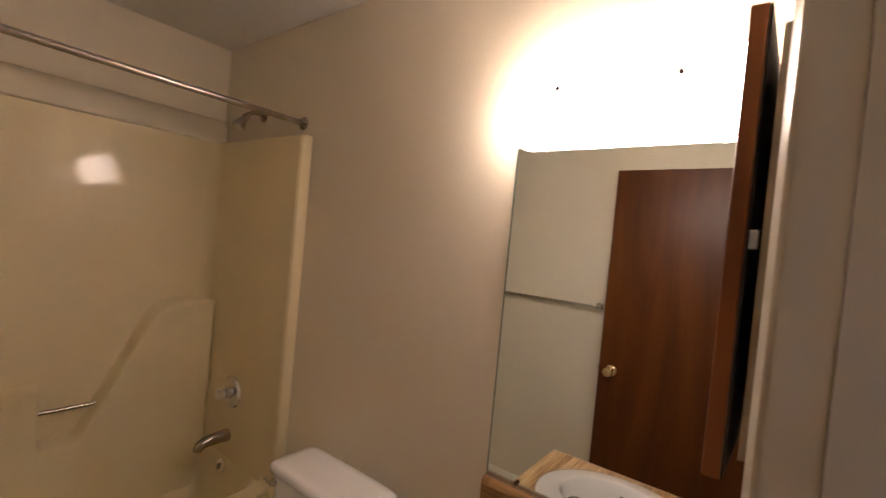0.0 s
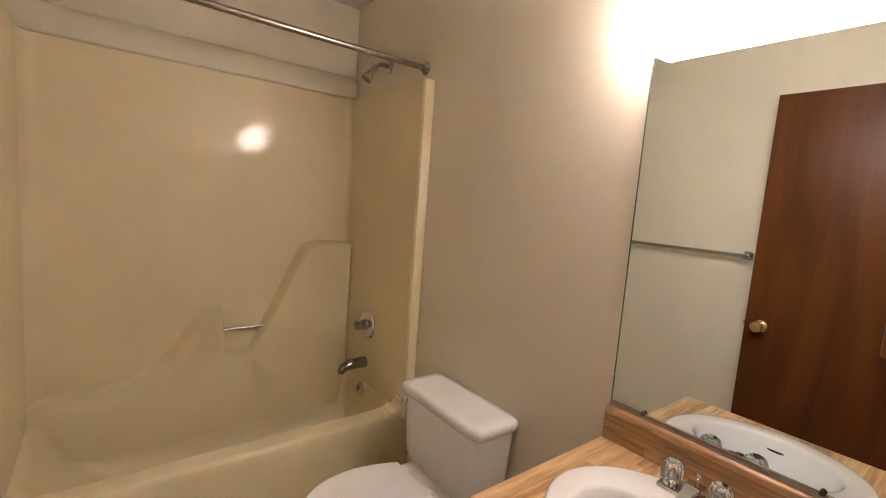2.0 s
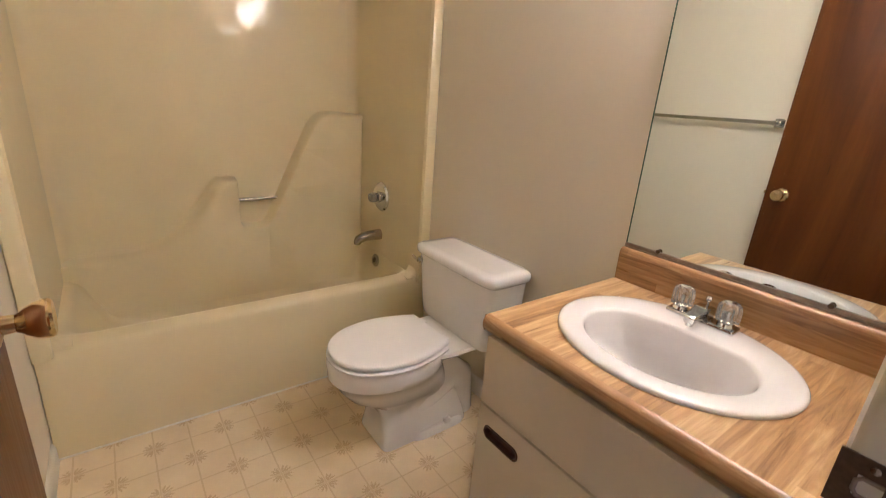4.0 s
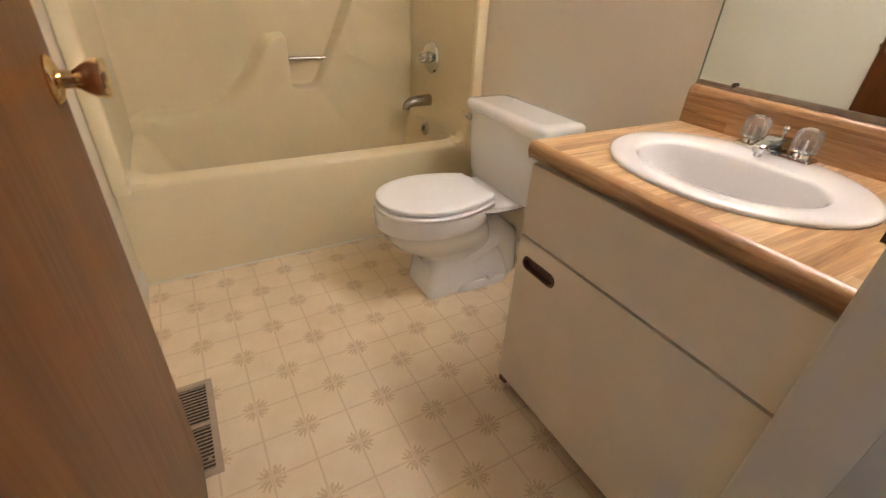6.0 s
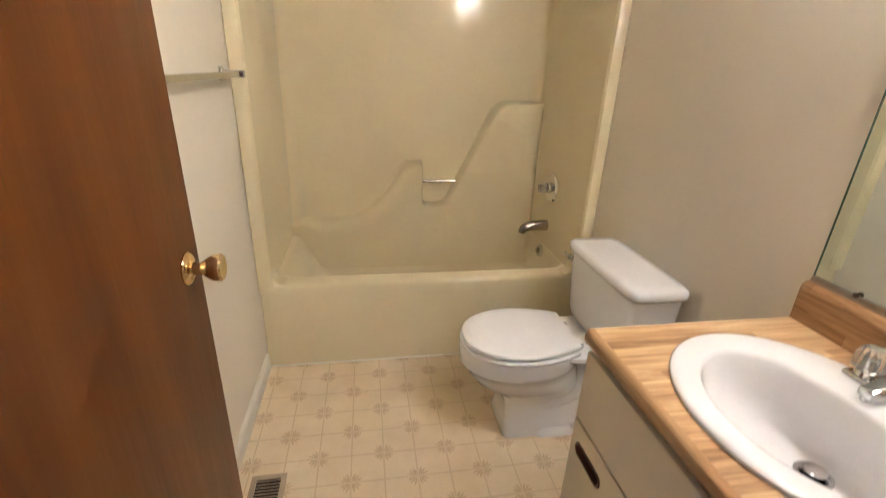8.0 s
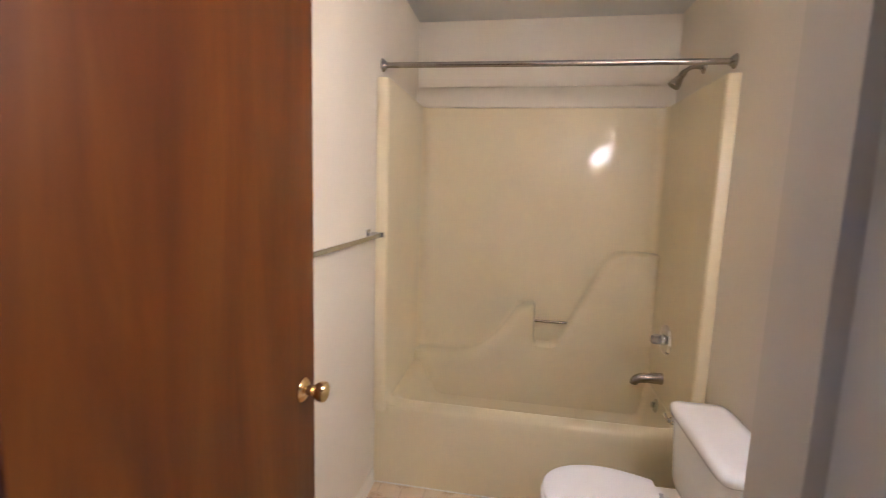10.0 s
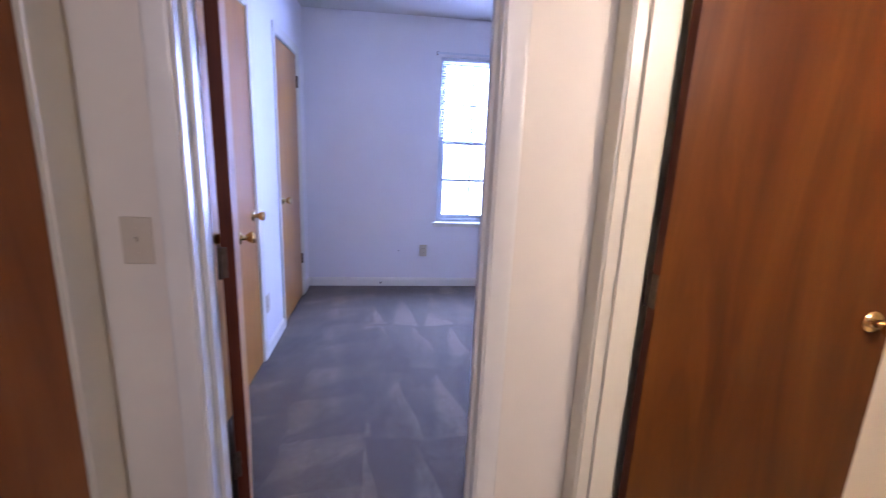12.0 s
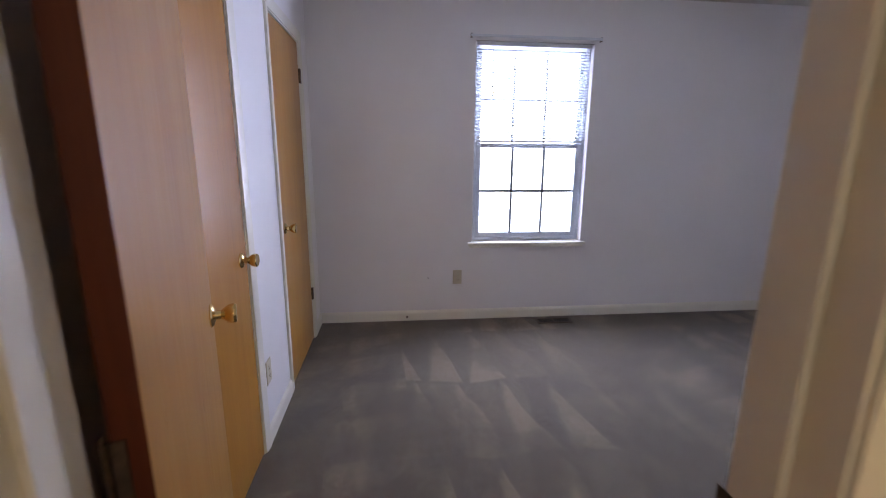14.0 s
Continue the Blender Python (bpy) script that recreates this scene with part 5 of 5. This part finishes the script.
# ---------------------------------------------------------------- window
win = tagged(new("window_1"), "white double-hung window with divided panes", "window", kind="structure")
win.matrix_basis = Matrix.Translation(((WX0 + WX1) / 2, RY0 - 0.1, WZ0))
YO = RY0 - 0.128
def rect_frame(x0, x1, z0, z1, y0, y1, w, bev=0.002):
    return boxes((x0, x0 + w, y0, y1, z0, z1), (x1 - w, x1, y0, y1, z0, z1), (x0 + w, x1 - w, y0, y1, z0, z0 + w), (x0 + w, x1 - w, y0, y1, z1 - w, z1), bev=bev)
part("window_frame", rect_frame(WX0 + 0.001, WX1 - 0.001, WZ0 + 0.012, WZ1 - 0.001, YO, YO + 0.075, 0.026), M_VINYLFRAME, win)
ZM = 1.408
for z0, z1, y in ((ZM - 0.018, WZ1 - 0.027, YO + 0.008), (WZ0 + 0.040, ZM + 0.018, YO + 0.040)):
    sx0, sx1 = WX0 + 0.028, WX1 - 0.028
    sash = part("sash", rect_frame(sx0, sx1, z0, z1, y, y + 0.03, 0.036), M_VINYLFRAME, win)
    gl = part("pane", boxes((sx0 + 0.036, sx1 - 0.036, y + 0.013, y + 0.016, z0 + 0.036, z1 - 0.036)), M_PANE, sash)
    gl.visible_shadow = False
    for k in (1, 2):
        x = sx0 + 0.036 + (sx1 - sx0 - 0.072) * k / 3
        part("muntin", boxes((x - 0.011, x + 0.011, y + 0.017, y + 0.023, z0 + 0.036, z1 - 0.036)), M_MUNTIN, sash)
    zz = (z0 + z1) / 2
    part("muntin", boxes((sx0 + 0.036, sx1 - 0.036, y + 0.0165, y + 0.0225, zz - 0.011, zz + 0.011)), M_MUNTIN, sash)
for x in (-0.20, 0.0):
    part("sash_lift", boxes((x - 0.03, x + 0.03, YO + 0.070, YO + 0.080, WZ0 + 0.052, WZ0 + 0.066), bev=0.002), M_VINYLFRAME, win)
part("window_sill", boxes((WX0 - 0.035, WX1 + 0.035, RY0 + 0.0005, RY0 + 0.035, WZ0 - 0.012, WZ0 + 0.008), (WX0 + 0.001, WX1 - 0.001, RY0 - 0.125, RY0 + 0.0005, WZ0 + 0.0005, WZ0 + 0.008), bev=0.002), M_TRIM, win)
part("sill_apron", boxes((WX0 - 0.025, WX1 + 0.025, RY0 + 0.0005, RY0 + 0.012, WZ0 - 0.035, WZ0 - 0.0125), bev=0.002), M_TRIM, win)

blind = thing("mini_blind", (-0.10, RY0 - 0.03, 2.1), "white mini blind lowered halfway with open slats", "window blind")
YB = RY0 - 0.028
BLX0, BLX1 = WX0 + 0.014, WX1 - 0.012
part("headrail", boxes((BLX0 - 0.004, BLX1 + 0.004, YB - 0.013, YB + 0.013, WZ1 - 0.030, WZ1 - 0.002), bev=0.002), M_SLAT, blind)
bm = bmesh.new()
arc = [(-0.0125, -0.0022), (-0.006, 0.0), (0.0, 0.0008), (0.006, 0.0), (0.0125, -0.0022)]
loft(bm, [[(x, d, h + 0.0004) for d, h in arc] + [(x, d, h - 0.0002) for d, h in arc[::-1]] for x in (BLX0, BLX1)])
finish(bm)
slat_mesh = bpy.data.meshes.new("slat")
bm.to_mesh(slat_mesh)
bm.free()
slat_mesh.materials.append(M_SLAT)
z = WZ1 - 0.044
while z > ZM + 0.050:
    s = new("slat", slat_mesh)
    s.parent = blind
    s.matrix_parent_inverse = chain(blind).inverted()
    s.matrix_basis = pose(0, YB, z, 14 + random.uniform(-2, 2))
    z -= 0.0205
part("bottom_rail", boxes((BLX0, BLX1, YB - 0.012, YB + 0.012, ZM + 0.024, ZM + 0.038), bev=0.002), M_SLAT, blind)
for x in (BLX0 + 0.11, (BLX0 + BLX1) / 2, BLX1 - 0.11):
    part("ladder_cord", boxes((x - 0.0006, x + 0.0006, YB + 0.0128, YB + 0.0138, ZM + 0.03, WZ1 - 0.03)), M_SLAT, blind)
part("wand", tube(bmesh.new(), [(0.185, YB + 0.022, 2.11), (0.183, YB + 0.024, 1.75), (0.182, YB + 0.024, 1.37)], 0.0035, 8), M_ACRYLIC, blind, "clear tilt wand")

crod = thing("curtain_rod", (-0.10, RY0 + 0.03, 2.171), "thin white curtain rod on brackets above the window", "curtain rod")
part("rod", boxes((WX0 - 0.045, WX1 + 0.045, RY0 + 0.028, RY0 + 0.034, 2.162, 2.180), bev=0.002), M_SLAT, crod)
for x in (WX0 - 0.04, WX1 + 0.04):
    part("bracket", boxes((x - 0.006, x + 0.006, RY0 + 0.0005, RY0 + 0.028, 2.156, 2.186), bev=0.0015), M_STEEL, crod, "small metal bracket")

structure("backdrop", boxes((-18, 18, -10.1, -10.0, -4, 14)), M_OUT, "bright overcast glare outside the window", "backdrop")
structure("ground", boxes((-400, 400, -400, 400, -0.5, -0.45)), plain("outdoor_ground", (0.12, 0.14, 0.07), 0.9, var=0.3), "grassy ground outside", "ground")
